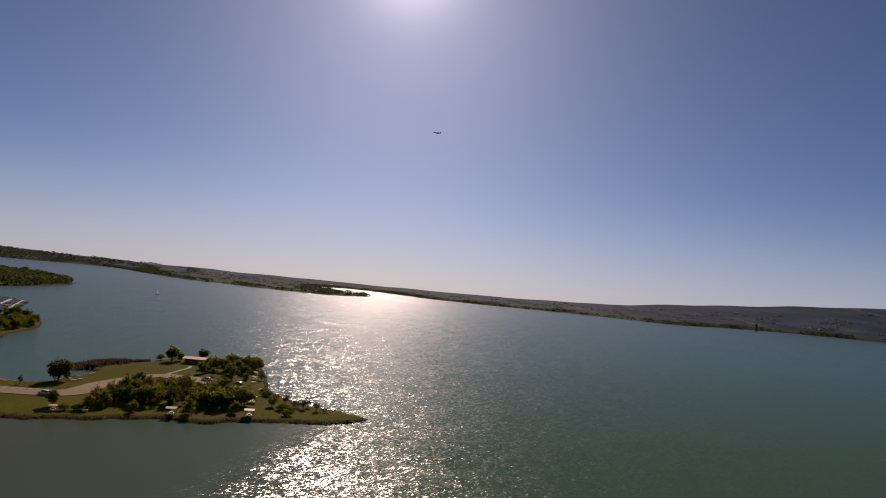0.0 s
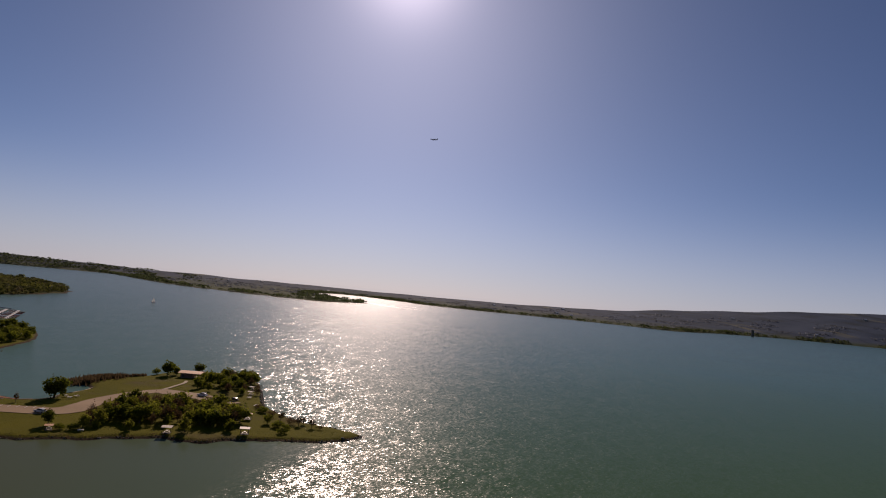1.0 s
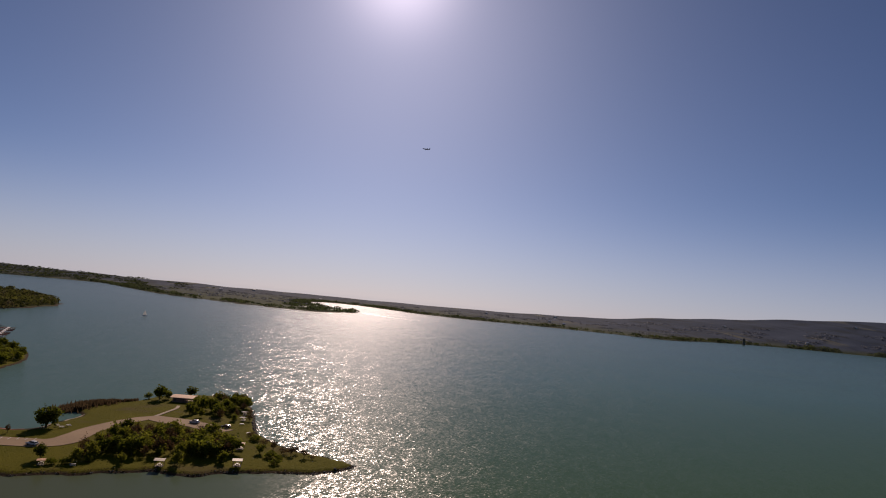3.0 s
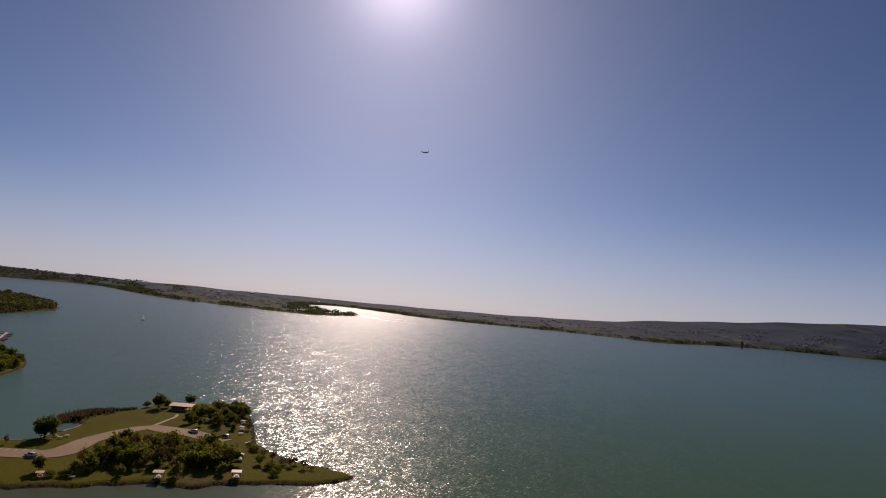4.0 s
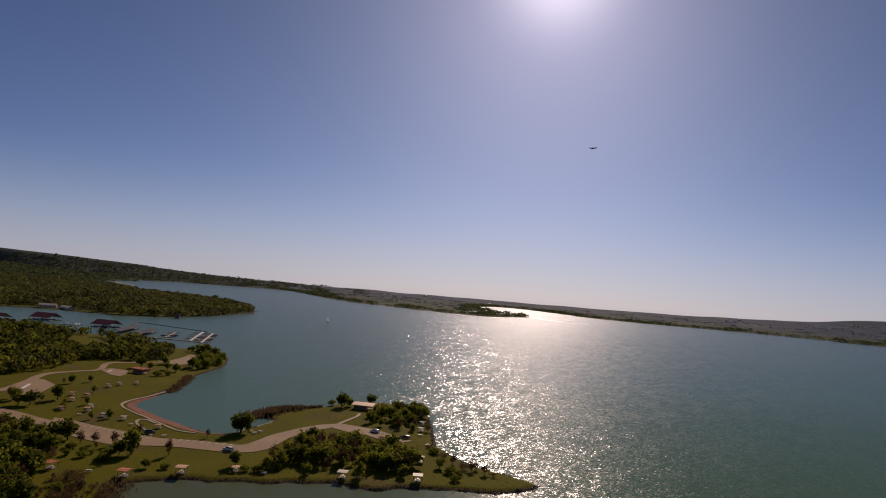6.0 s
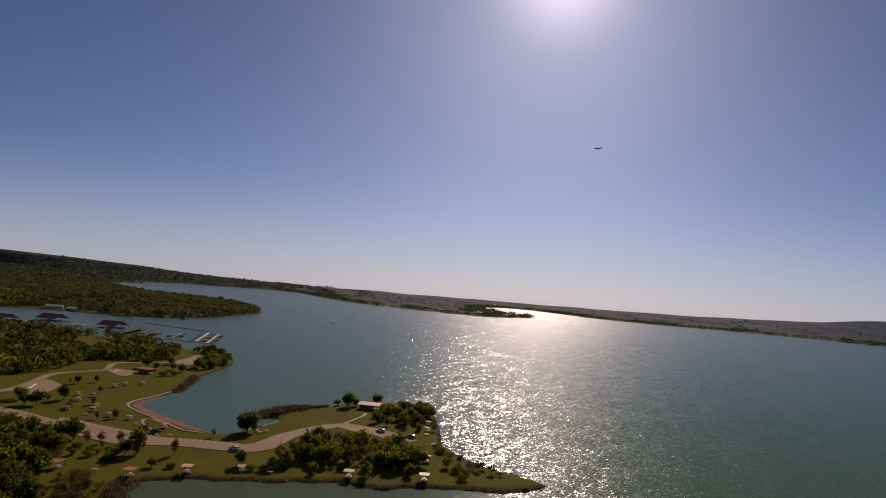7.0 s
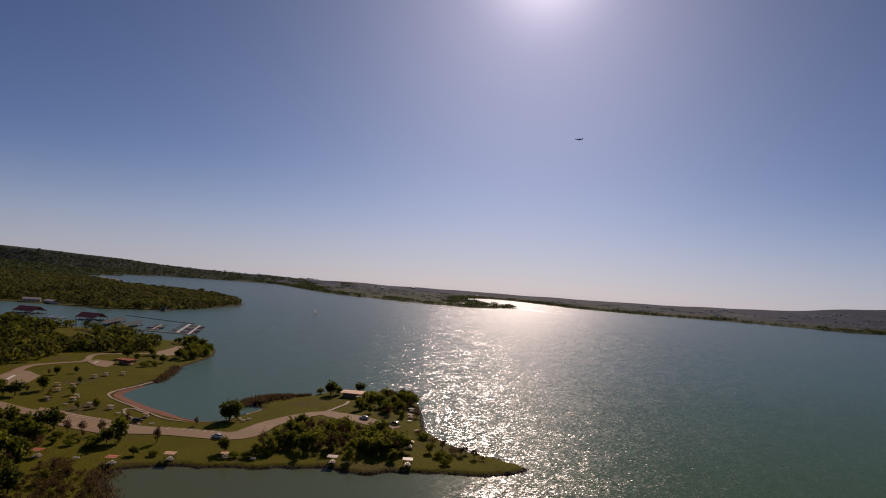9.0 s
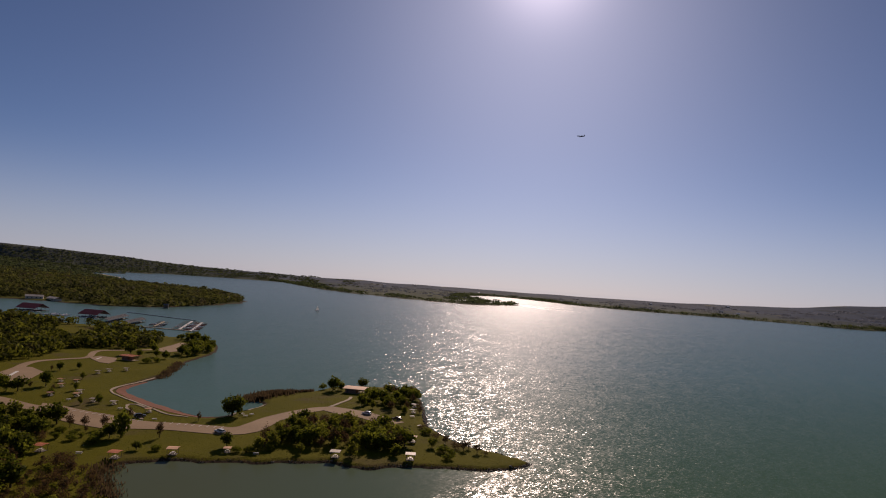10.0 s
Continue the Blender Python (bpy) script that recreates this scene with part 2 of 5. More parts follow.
SAND = two_tone("red sand", (0.15, 0.044, 0.016), (0.21, 0.068, 0.026), 0.25, rough=0.95, local=False)
FOAM = two_tone("wake foam", (0.55, 0.57, 0.58), (0.75, 0.76, 0.76), 0.15, rough=0.4, local=False)
PAINT = two_tone("white road paint", (0.62, 0.60, 0.54), (0.75, 0.73, 0.68), 0.8, local=False)
ROOF_RUST = two_tone("rust red roof sheet", (0.58, 0.19, 0.08), (0.70, 0.27, 0.13), 1.2, rough=0.55)
ROOF_TAN = two_tone("tan roof sheet", (0.66, 0.38, 0.21), (0.78, 0.48, 0.29), 1.2, rough=0.6)
ROOF_PALE = two_tone("pale roof sheet", (0.52, 0.45, 0.36), (0.66, 0.58, 0.47), 1.2, rough=0.5)
ROOF_WINE = two_tone("dark wine red roof sheet", (0.20, 0.030, 0.030), (0.27, 0.045, 0.042), 0.3, rough=0.5)
ROOF_GREY = two_tone("light grey roof sheet", (0.14, 0.144, 0.15), (0.20, 0.204, 0.21), 0.3, rough=0.95, spec=0.02)
WOOD = two_tone("weathered timber", (0.20, 0.15, 0.10), (0.30, 0.24, 0.17), 2.0)
TABLE = two_tone("pale coated boards", (0.55, 0.52, 0.46), (0.72, 0.69, 0.62), 2.0, rough=0.45)
STEEL = two_tone("painted steel", (0.10, 0.08, 0.06), (0.16, 0.13, 0.10), 2.0, rough=0.5, metal=0.4)
BRICK = two_tone("brown brick wall", (0.20, 0.11, 0.07), (0.28, 0.16, 0.10), 1.5)
WHITE = two_tone("white gelcoat", (0.70, 0.70, 0.68), (0.82, 0.82, 0.80), 1.0, rough=0.25, spec=0.5)
SAIL = leaf_material("white sailcloth", (0.75, 0.75, 0.73), (0.84, 0.84, 0.82), 0.6)
DARK = two_tone("dark paint", (0.018, 0.018, 0.02), (0.04, 0.04, 0.042), 1.0, rough=0.3, spec=0.5)
RUBBER = two_tone("black rubber", (0.012, 0.012, 0.012), (0.025, 0.025, 0.025), 8.0, rough=0.9)
RIM = two_tone("grey alloy", (0.35, 0.35, 0.36), (0.5, 0.5, 0.5), 6.0, rough=0.35, metal=0.8)
GLASS = two_tone("dark window glass", (0.012, 0.015, 0.018), (0.02, 0.024, 0.028), 2.0, rough=0.06, spec=0.6)
LAMP = two_tone("clear lamp lens", (0.6, 0.6, 0.58), (0.7, 0.7, 0.68), 6.0, rough=0.15, spec=0.6)
REDLENS = two_tone("red lamp lens", (0.3, 0.01, 0.01), (0.4, 0.02, 0.02), 6.0, rough=0.2)
STONE = two_tone("shore stone", (0.10, 0.085, 0.065), (0.20, 0.175, 0.14), 1.2, local=False)
CREAM = two_tone("cream painted boards", (0.55, 0.46, 0.34), (0.66, 0.57, 0.44), 0.8, rough=0.7)
HULL = two_tone("grey aircraft skin", (0.02, 0.022, 0.028), (0.035, 0.037, 0.045), 0.3, rough=0.9, spec=0.0)

# ------------------------------------------------------------ mesh helpers


def boxes(bm, items):
    """Adds boxes (cx, cy, cz, sx, sy, sz[, turn about z])."""
    for it in items:
        m = Matrix.Translation(it[:3])
        if len(it) > 6:
            m = m @ Matrix.Rotation(radians(it[6]), 4, "Z")
        bmesh.ops.create_cube(bm, size=1, matrix=m @ Matrix.Diagonal((*it[3:6], 1)))
    return bm


def bevelled(bm, width):
    bmesh.ops.bevel(bm, geom=list(bm.edges), offset=width, segments=1, affect="EDGES")
    return bm


def box_bm(*items, bevel=0.0):
    bm = boxes(bmesh.new(), items)
    return bevelled(bm, bevel) if bevel else bm


def tube(bm, p, q, r1, r2=None, n=8):
    p, q = Vector(p), Vector(q)
    d = q - p
    m = Matrix.Translation((p + q) / 2) @ d.to_track_quat("Z", "Y").to_matrix().to_4x4()
    bmesh.ops.create_cone(bm, cap_ends=True, segments=n, radius1=r1, radius2=r1 if r2 is None else r2, depth=d.length, matrix=m)
    return bm


def prism(bm, pts, depth, m=None):
    """A closed outline in x and z, drawn out along y from -depth/2 to depth/2."""
    f = [bm.verts.new((x, -depth / 2, z)) for x, z in pts]
    b = [bm.verts.new((x, depth / 2, z)) for x, z in pts]
    bm.faces.new(f)
    bm.faces.new(b[::-1])
    for i in range(len(pts)):
        j = (i + 1) % len(pts)
        bm.faces.new((f[j], f[i], b[i], b[j]))
    if m is not None:
        bmesh.ops.transform(bm, matrix=m, verts=f + b)
    return bm


def mesh_of(name, bm, material, smooth=False):
    bmesh.ops.recalc_face_normals(bm, faces=list(bm.faces))
    me = bpy.data.meshes.new(name)
    bm.to_mesh(me)
    bm.free()
    me.materials.append(material)
    if smooth:
        me.shade_smooth()
    return me


def part(name, bm, material, parent, label="", smooth=False):
    me = bm if isinstance(bm, bpy.types.Mesh) else mesh_of(name, bm, material, smooth)
    ob = new(name, me)
    ob.parent = parent
    if label:
        tagged(ob, label)
    return ob


def thing(name, label, category, group="", m=None):
    ob = new(name)
    tagged(ob, label, category, group)
    if m is not None:
        ob.matrix_basis = m
    return ob


def raw_mesh(name, verts, faces, material, smooth=False):
    me = bpy.data.meshes.new(name)
    verts = np.asarray(verts, float)
    groups = [np.asarray(f) for f in faces] if isinstance(faces, tuple) else [np.asarray(faces)] if isinstance(faces, np.ndarray) else None
    if groups:
        loops = np.concatenate([g.ravel() for g in groups])
        sizes = np.concatenate([np.full(len(g), g.shape[1]) for g in groups])
        me.vertices.add(len(verts))
        me.vertices.foreach_set("co", verts.ravel())
        me.loops.add(len(loops))
        me.loops.foreach_set("vertex_index", loops.astype(np.int32))
        me.polygons.add(len(sizes))
        me.polygons.foreach_set("loop_start", (np.cumsum(sizes) - sizes).astype(np.int32))
        me.update(calc_edges=True)
    else:
        me.from_pydata([tuple(v) for v in verts], [], [tuple(f) for f in faces])
    me.materials.append(material)
    if smooth:
        me.shade_smooth()
    me.update()
    return me


def spline(points, step, closed=False):
    """A smooth line through plan points."""
    p = np.array(points, float)
    n = len(p)
    out = []
    for i in range(n if closed else n - 1):
        a, b, c, d = [p[j % n] if closed else p[min(max(j, 0), n - 1)] for j in (i - 1, i, i + 1, i + 2)]
        k = max(1, int(np.hypot(*(c - b)) / step))
        for s in range(k):
            t = s / k
            out.append(0.5 * (2 * b + (c - a) * t + (2 * a - 5 * b + 4 * c - d) * t * t + (3 * b - a - 3 * c + d) * t ** 3))
    if not closed:
        out.append(p[-1])
    return np.array(out)


# ------------------------------------------------------------ the lake's shores, in plan
MARINA_SHORE = [(-1400, 700), (-900, 730), (-600, 725), (-440, 690), (-392, 672), (-358, 664), (-328, 655), (-296, 634),
                (-268, 606), (-247, 600), (-228, 602), (-206, 590), (-182, 566), (-166, 510), (-165, 455), (-157, 412)]
BEACH_SHORE = [(-153.5, 385), (-155, 364), (-154.5, 349), (-151.5, 340), (-143, 331.5), (-129.5, 319), (-116, 309), (-106.5, 302), (-98, 297.5), (-94, 299)]
NORTH_SHORE = [(-89.5, 305), (-84, 318), (-80.5, 333), (-88, 342), (-86.5, 358), (-77, 367), (-66.5, 376), (-60, 392), (-46, 403.5),
               (-28, 406), (-16, 402), (-10, 384), (-6, 352), (-4, 326), (-3, 309), (2, 298), (9, 283), (18, 273),
               (26, 268), (33, 262)]
SOUTH_SHORE = [(36, 256.5), (31, 250), (20, 244), (7, 243.5), (-3, 242.5), (-13, 241), (-19, 236.5), (-27, 236.5), (-35, 241.5),
               (-41, 238), (-50, 237), (-58, 233), (-66, 233.5), (-75, 230), (-83, 231), (-90, 227), (-98, 222), (-99, 213),
               (-94, 204), (-87, 194), (-82, 178), (-90, 145), (-150, 95), (-400, 40), (-1400, 0)]
SPIT_SHORE = [(-392, 1365), (-372, 1280), (-374, 1150), (-394, 1015), (-446, 945), (-529, 955), (-581, 957), (-640, 935), (-900, 930),
              (-1600, 1000), (-4900, 1300), (-6500, 3500), (-4300, 4100), (-2900, 3780), (-2250, 3820), (-1850, 3880), (-1660, 3860), (-1590, 3810),
              (-1680, 3740), (-1960, 3620), (-2040, 3540), (-1900, 3520), (-1680, 3440), (-1540, 3320), (-1560, 3200), (-1640, 3060), (-1560, 2960), (-1400, 2800),
              (-1330, 2560), (-1090, 2230), (-960, 2030), (-760, 1880), (-600, 1750), (-470, 1560)]
FAR_SHORE = [(-5200, 4500), (-2700, 3900), (-2050, 4020), (-1600, 4160), (-1220, 4240), (-980, 4120), (-845, 3780), (-425, 2750), (-190, 2440), (-7, 2240),
             (90, 2180), (180, 2270), (275, 2450), (292, 2540), (205, 2580), (70, 2640), (50, 2780), (170, 2900), (205, 2990), (120, 3130), (170, 3900),
             (330, 4250), (480, 4000), (600, 3500), (640, 3250), (850, 2950), (1130, 2850), (1390, 2560), (1476, 2400), (1900, 2680), (2290, 2810), (2494, 2780),
             (2750, 2620), (3300, 2350), (5200, 1500), (6500, 6500), (0, 8000), (-6500, 6500)]

NEAR_LAND = np.vstack([spline(MARINA_SHORE, 12), spline(BEACH_SHORE, 4), spline(NORTH_SHORE, 4), spline(SOUTH_SHORE, 4)])
SPIT_LAND = spline(SPIT_SHORE, 40, True)
FAR_LAND = spline(FAR_SHORE, 80, True)


def inside_by(poly, x, y):
    """How far each plan point lies inside an outline (negative: outside)."""
    x, y = np.asarray(x, float), np.asarray(y, float)
    lo, hi = poly.min(0) - 130, poly.max(0) + 130
    close = (x > lo[0]) & (x < hi[0]) & (y > lo[1]) & (y < hi[1])
    if not close.all():
        out = np.full(x.shape, -130.0)
        if close.any():
            out[close] = inside_by(poly, x[close], y[close])
        return out
    best = np.full(x.shape, 1e18)
    odd = np.zeros(x.shape, bool)
    for (ax, ay), (bx, by) in zip(poly, np.roll(poly, -1, 0)):
        dx, dy = bx - ax, by - ay
        ll = dx * dx + dy * dy
        if ll == 0:
            continue
        t = np.clip(((x - ax) * dx + (y - ay) * dy) / ll, 0, 1)
        best = np.minimum(best, (x - ax - t * dx) ** 2 + (y - ay - t * dy) ** 2)
        if ay != by:
            odd ^= ((ay > y) != (by > y)) & (x < (bx - ax) * (y - ay) / (by - ay) + ax)
    return np.where(odd, 1, -1) * np.sqrt(best)


def waves(x, y, size, seed):
    """A smooth uneven field of about -1 to 1."""
    rng = np.random.default_rng(seed)
    out = 0
    for i in range(7):
        a, ph, k = rng.uniform(0, math.tau), rng.uniform(0, math.tau), rng.uniform(0.6, 1.7) * math.tau / size
        out = out + np.sin(k * (x * math.cos(a) + y * math.sin(a)) + ph)
    return out / 3.2


BEACH_LINE = spline(BEACH_SHORE, 4)


def smooth(x, a, b):
    t = np.clip((x - a) / (b - a), 0, 1)
    return t * t * (3 - 2 * t)


def height(x, y):
    """The ground's height over the lake."""
    x, y = np.atleast_1d(np.asarray(x, float)), np.atleast_1d(np.asarray(y, float))
    r, az = np.hypot(x, y), np.degrees(np.arctan2(x, y))
    near = inside_by(NEAR_LAND, x, y) + 0.5 * waves(x, y, 9, 1) + 0.25 * waves(x, y, 3.5, 2)
    spit = inside_by(SPIT_LAND, x, y) + 8 * waves(x, y, 70, 3)
    far = inside_by(FAR_LAND, x, y) + 18 * waves(x, y, 220, 4)
    beach = np.full(x.shape, 1e9)
    for bx, by in BEACH_LINE[::2]:
        beach = np.minimum(beach, (x - bx) ** 2 + (y - by) ** 2)
    gentle = 1 - smooth(np.sqrt(beach), 7, 13)
    bank = 1.0 * smooth(near, -0.2, 1.6) + 0.12 * waves(x, y, 40, 5) * smooth(near, 2, 14)
    soft = np.minimum(1.0, 0.13 * near)
    rise = 2 * smooth(y, 470, 640) * smooth(-x, 190, 330) * smooth(near, 5, 90)
    h_near = np.where(near > 0, bank * (1 - gentle) + soft * gentle + rise, 0.15 * near)
    rim = np.interp(az, [-42, -34, -27, -19, -10, 0, 9, 18, 26, 31, 40, 46, 55], [136, 126, 100, 54, 42, 36, 32, 35, 54, 94, 155, 192, 200])
    h_far = np.where(far > 0, np.minimum(1.5, far * 0.05) + (rim - 2) * np.clip(far / (far + np.maximum(4960 - r, 0) + 1), 0, 1)
                     + 2.5 * waves(x, y, 500, 6) * smooth(far, 50, 500), 0.05 * far)
    h_spit = np.where(spit > 0, np.minimum(1.5, spit * 0.08) + 5 * smooth(spit, 20, 260)
                      + (rim - 10) * np.clip(spit / (spit + np.maximum(4960 - r, 0) + 1), 0, 1) * smooth(r, 1800, 4000), 0.05 * spit)
    return np.maximum(np.maximum(np.maximum(h_near, h_far), h_spit), -6)


def ground_z(x, y):
    return float(height(x, y)[0])


def build_ground():
    az = np.concatenate([np.arange(-42, 52.01, 0.32), np.arange(56, 318, 6.0)])
    radii = [90.0]
    while radii[-1] < 4985:
        radii.append(radii[-1] + max(1.7, radii[-1] * 0.0085))
    radii = np.array(radii)
    A, Rr = np.meshgrid(np.radians(az), radii)
    X, Y = Rr * np.sin(A), Rr * np.cos(A)
    Z = height(X.ravel(), Y.ravel())
    n, k = A.shape[1], A.shape[0]
    verts = np.column_stack([X.ravel(), Y.ravel(), Z])
    i, j = np.meshgrid(np.arange(k - 1), np.arange(n), indexing="ij")
    j2 = (j + 1) % n
    faces = np.stack([i * n + j, (i + 1) * n + j, (i + 1) * n + j2, i * n + j2], -1).reshape(-1, 4)
    verts = np.vstack([verts, [[0, 0, -6]]])
    tip = len(verts) - 1
    caps = [(q, (q + 1) % n, tip) for q in range(n)]
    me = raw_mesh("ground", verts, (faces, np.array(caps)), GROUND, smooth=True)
    return tagged(new("ground", me), "green meadow with bare soil banks round a wide lake, far land tinted blue for haze", "ground", kind="structure")


def build_water():
    n = 96
    verts, faces = [(0, 0, 0)], []
    rings = [60, 300, 900, 2000, 3500, 4985]
    for r in rings:
        verts += [(r * math.sin(math.tau * i / n), r * math.cos(math.tau * i / n), 0) for i in range(n)]
    for i in range(n):
        j = (i + 1) % n
        faces.append((0, 1 + j, 1 + i))
        for q in range(len(rings) - 1):
            faces.append((1 + q * n + i, 1 + q * n + j, 1 + (q + 1) * n + j, 1 + (q + 1) * n + i))
    me = raw_mesh("water", verts, faces, WATER)
    bm = bmesh.new()
    bm.from_mesh(me)
    bmesh.ops.recalc_face_normals(bm, faces=list(bm.faces))
    if sum(f.normal.z for f in bm.faces) < 0:
        bmesh.ops.reverse_faces(bm, faces=list(bm.faces))
    bm.to_mesh(me)
    bm.free()
    return tagged(new("water", me), "blue green rippled lake water glittering under the sun", "water", kind="structure")


build_ground()
build_water()


def ribbon(name, line, widths, material, label, category, lift=0.14, step=3.0, across=4, floor=-9.0):
    """A paved strip with thickness that follows the ground."""
    c = spline(line, step)
    w = np.interp(np.linspace(0, 1, len(c)), np.linspace(0, 1, len(widths)), widths)
    d = np.gradient(c, axis=0)
    d /= np.linalg.norm(d, axis=1)[:, None]
    side = np.column_stack([d[:, 1], -d[:, 0]])
    cols = []
    for s in np.linspace(-0.5, 0.5, across + 1):
        p = c + side * (w * s + 0.12 * waves(c[:, 0] + 37 * s, c[:, 1], 7, 8) * (abs(s) == 0.5))[:, None]
        cols.append(np.column_stack([p, np.maximum(height(p[:, 0], p[:, 1]), floor) + lift]))
    edge_l, edge_r = cols[0].copy(), cols[-1].copy()
    edge_l[:, 2] -= lift + 0.35
    edge_r[:, 2] -= lift + 0.35
    cols = [edge_l] + cols + [edge_r]
    n, k = len(c), len(cols)
    verts = np.vstack(cols)
    faces = [(q * n + i, q * n + i + 1, (q + 1) * n + i + 1, (q + 1) * n + i) for q in range(k - 1) for i in range(n - 1)]
    faces += [tuple(q * n for q in range(k)), tuple(q * n + n - 1 for q in range(k))[::-1]]
    return tagged(new(name, raw_mesh(name, verts, faces, material)), label, category, kind="structure")


def area(name, outline, material, label, category, lift=0.15, cell=3.0):
    """A paved area inside an outline, cut from a grid that follows the ground, with skirts."""
    poly = np.vstack([np.linspace(p, q, max(2, int(math.dist(p, q) / 2)), endpoint=False) for p, q in zip(outline, outline[1:] + outline[:1])])
    bm = bmesh.new()
    vs = [bm.verts.new((x, y, 0)) for x, y in poly]
    f = bm.faces.new(vs)
    lo, hi = poly.min(0), poly.max(0)
    for axis in (0, 1):
        for q in np.arange(lo[axis] + cell, hi[axis], cell):
            co, no = [0, 0, 0], [0, 0, 0]
            co[axis], no[axis] = q, 1
            bmesh.ops.bisect_plane(bm, geom=bm.verts[:] + bm.edges[:] + bm.faces[:], plane_co=co, plane_no=no)
    bm.verts.ensure_lookup_table()
    xs, ys = np.array([v.co.x for v in bm.verts]), np.array([v.co.y for v in bm.verts])
    for v, z in zip(bm.verts, height(xs, ys)):
        v.co.z = z + lift
    rim = [ed for ed in bm.edges if len(ed.link_faces) == 1]
    low = bmesh.ops.extrude_edge_only(bm, edges=rim)
    for v in [g for g in low["geom"] if isinstance(g, bmesh.types.BMVert)]:
        v.co.z -= lift + 0.35
    return tagged(new(name, mesh_of(name, bm, material)), label, category, kind="structure")


# ------------------------------------------------------------ roads, car parks, paths, beach
ribbon("road", [(-330, 330), (-250, 318), (-205, 306), (-191, 301.5), (-180, 295.5), (-170, 290), (-158, 286), (-146, 280)], [6, 6, 6, 6, 8, 9], ASPHALT,
       "worn pale grey park road through the meadow", "road")
area("parking_lot_1", [(-167, 298), (-161, 297), (-148, 290.5), (-140, 287.5), (-129, 284), (-117, 278), (-107, 277), (-107, 265), (-119, 262), (-122, 261),
                       (-134, 265), (-146, 271), (-160, 282)], ASPHALT, "worn pale grey car park in the meadow", "car park", 0.16)
ribbon("road_2", [(-110, 271), (-98, 272.5), (-88, 272), (-79, 271.5), (-73.5, 276), (-71, 286), (-68.5, 299), (-62, 314), (-54, 327)],
       [12, 12.5, 13, 12, 10, 9, 8, 7.5, 7], ASPHALT, "worn pale grey park road to the point", "road", 0.17)
area("parking_lot_2", [(-57, 329), (-49, 335.5), (-40, 332), (-31, 327), (-20, 317), (-13, 310), (-17, 305), (-25, 306), (-34, 314), (-44, 318)],
     ASPHALT, "worn pale grey car park on the point", "car park", 0.18)
ribbon("road_3", [(-262, 312), (-232, 336), (-224, 352), (-228.5, 375), (-235.5, 398), (-236, 413), (-229.5, 427), (-222.5, 437), (-224, 447),
                  (-232, 468), (-229, 479), (-216, 489), (-206, 500), (-203, 520), (-206, 556)], [6, 7, 7, 5.5, 4.5, 4, 4, 4.5, 4.5, 4.5, 4.5], ASPHALT,
       "worn pale grey park road toward the marina", "road", 0.15)
area("parking_lot_3", [(-223, 354), (-230, 388), (-226, 388), (-212, 375), (-200, 335), (-210, 339)], ASPHALT,
     "worn pale grey car park beside the upper road", "car park", 0.19)
area("parking_lot_4", [(-221, 440), (-219, 450), (-206, 445.5), (-200, 431), (-199, 420), (-205.5, 422), (-217, 435)], ASPHALT,
     "worn pale grey car park beside the red roofed hut", "car park", 0.2)
area("parking_lot_5", [(-206, 540), (-200, 560), (-192, 540), (-187, 506), (-191, 492), (-203, 494), (-206, 515)], ASPHALT, "sandy car park near the marina", "car park", 0.17)
ribbon("beach", [(-154.5, 372), (-156, 352), (-153, 339.5), (-144.5, 330), (-131.5, 317.5), (-118.5, 306.5), (-108, 298.5), (-98, 295), (-93.5, 297)],
       [1.5, 2.5, 4, 5.5, 7, 8, 7, 5, 2.5], SAND, "red sand beach sloping into the lake", "beach", 0.10, 2.5)
ribbon("sandbar", [(-1150, 2440), (-1230, 2570), (-1330, 2710), (-1430, 2850), (-1550, 2960), (-1720, 3130)], [6, 26, 18, 24, 20, 6], CONCRETE,
       "pale sandbar behind the wooded headland", "beach", 0.3, 30, 2, 0.1)
for name, line in (("boat_wake", [(299, 2561), (306, 2460), (330, 2360), (361, 2260), (400, 2220), (450, 2190)]), ("boat_wake_2", [(305, 2600), (340, 2530), (404, 2495), (470, 2470)])):
    ribbon(name, line, [1, 6, 7, 5, 2], FOAM, "pale foaming wake left by a boat on the lake", "wake", 0.06, 12, 2, 0.0)
ribbon("path", [(-155.5, 385), (-157.7, 363.4), (-159, 351), (-158, 340), (-153, 331), (-144.5, 322.4), (-135.5, 314.5), (-123.3, 303.5), (-112, 293.5), (-102.3, 291)],
       [1.15, 1.15], CONCRETE, "pale concrete path along the beach", "path", 0.22, 2.0, 1)
ribbon("path_2", [(-125, 302.5), (-131.5, 308.5), (-134.6, 308), (-133, 301.5), (-128, 294.5), (-121.9, 287.8), (-117, 281)], [1.3, 1.3], CONCRETE,
       "pale concrete path looping to the car park", "path", 0.24, 2.0, 1)
ribbon("path_3", [(-88.5, 300), (-86.2, 310.8), (-83.6, 322.5), (-80.8, 333)], [1.6, 1.6], CONCRETE, "pale concrete path beside a spreading tree", "path", 0.22, 2.0, 1)
ribbon("path_4", [(-50, 334), (-47, 345), (-44, 356), (-44, 364)], [1.6, 1.6], CONCRETE, "pale concrete path to the pavilion", "path", 0.24, 2.0, 1)



def stripe(parent_name, p, q, width, lift):
    """A painted line on a paved area."""
    p, q = Vector(p), Vector(q)
    z = (ground_z(*p) + ground_z(*q)) / 2 + lift
    d = q - p
    bm = box_bm((0, 0, 0, d.length, width, 0.02))
    ob = part("painted_line", bm, PAINT, bpy.data.objects[parent_name])
    ob.matrix_basis = pose((p.x + q.x) / 2, (p.y + q.y) / 2, z, rz=math.degrees(math.atan2(d.y, d.x)))


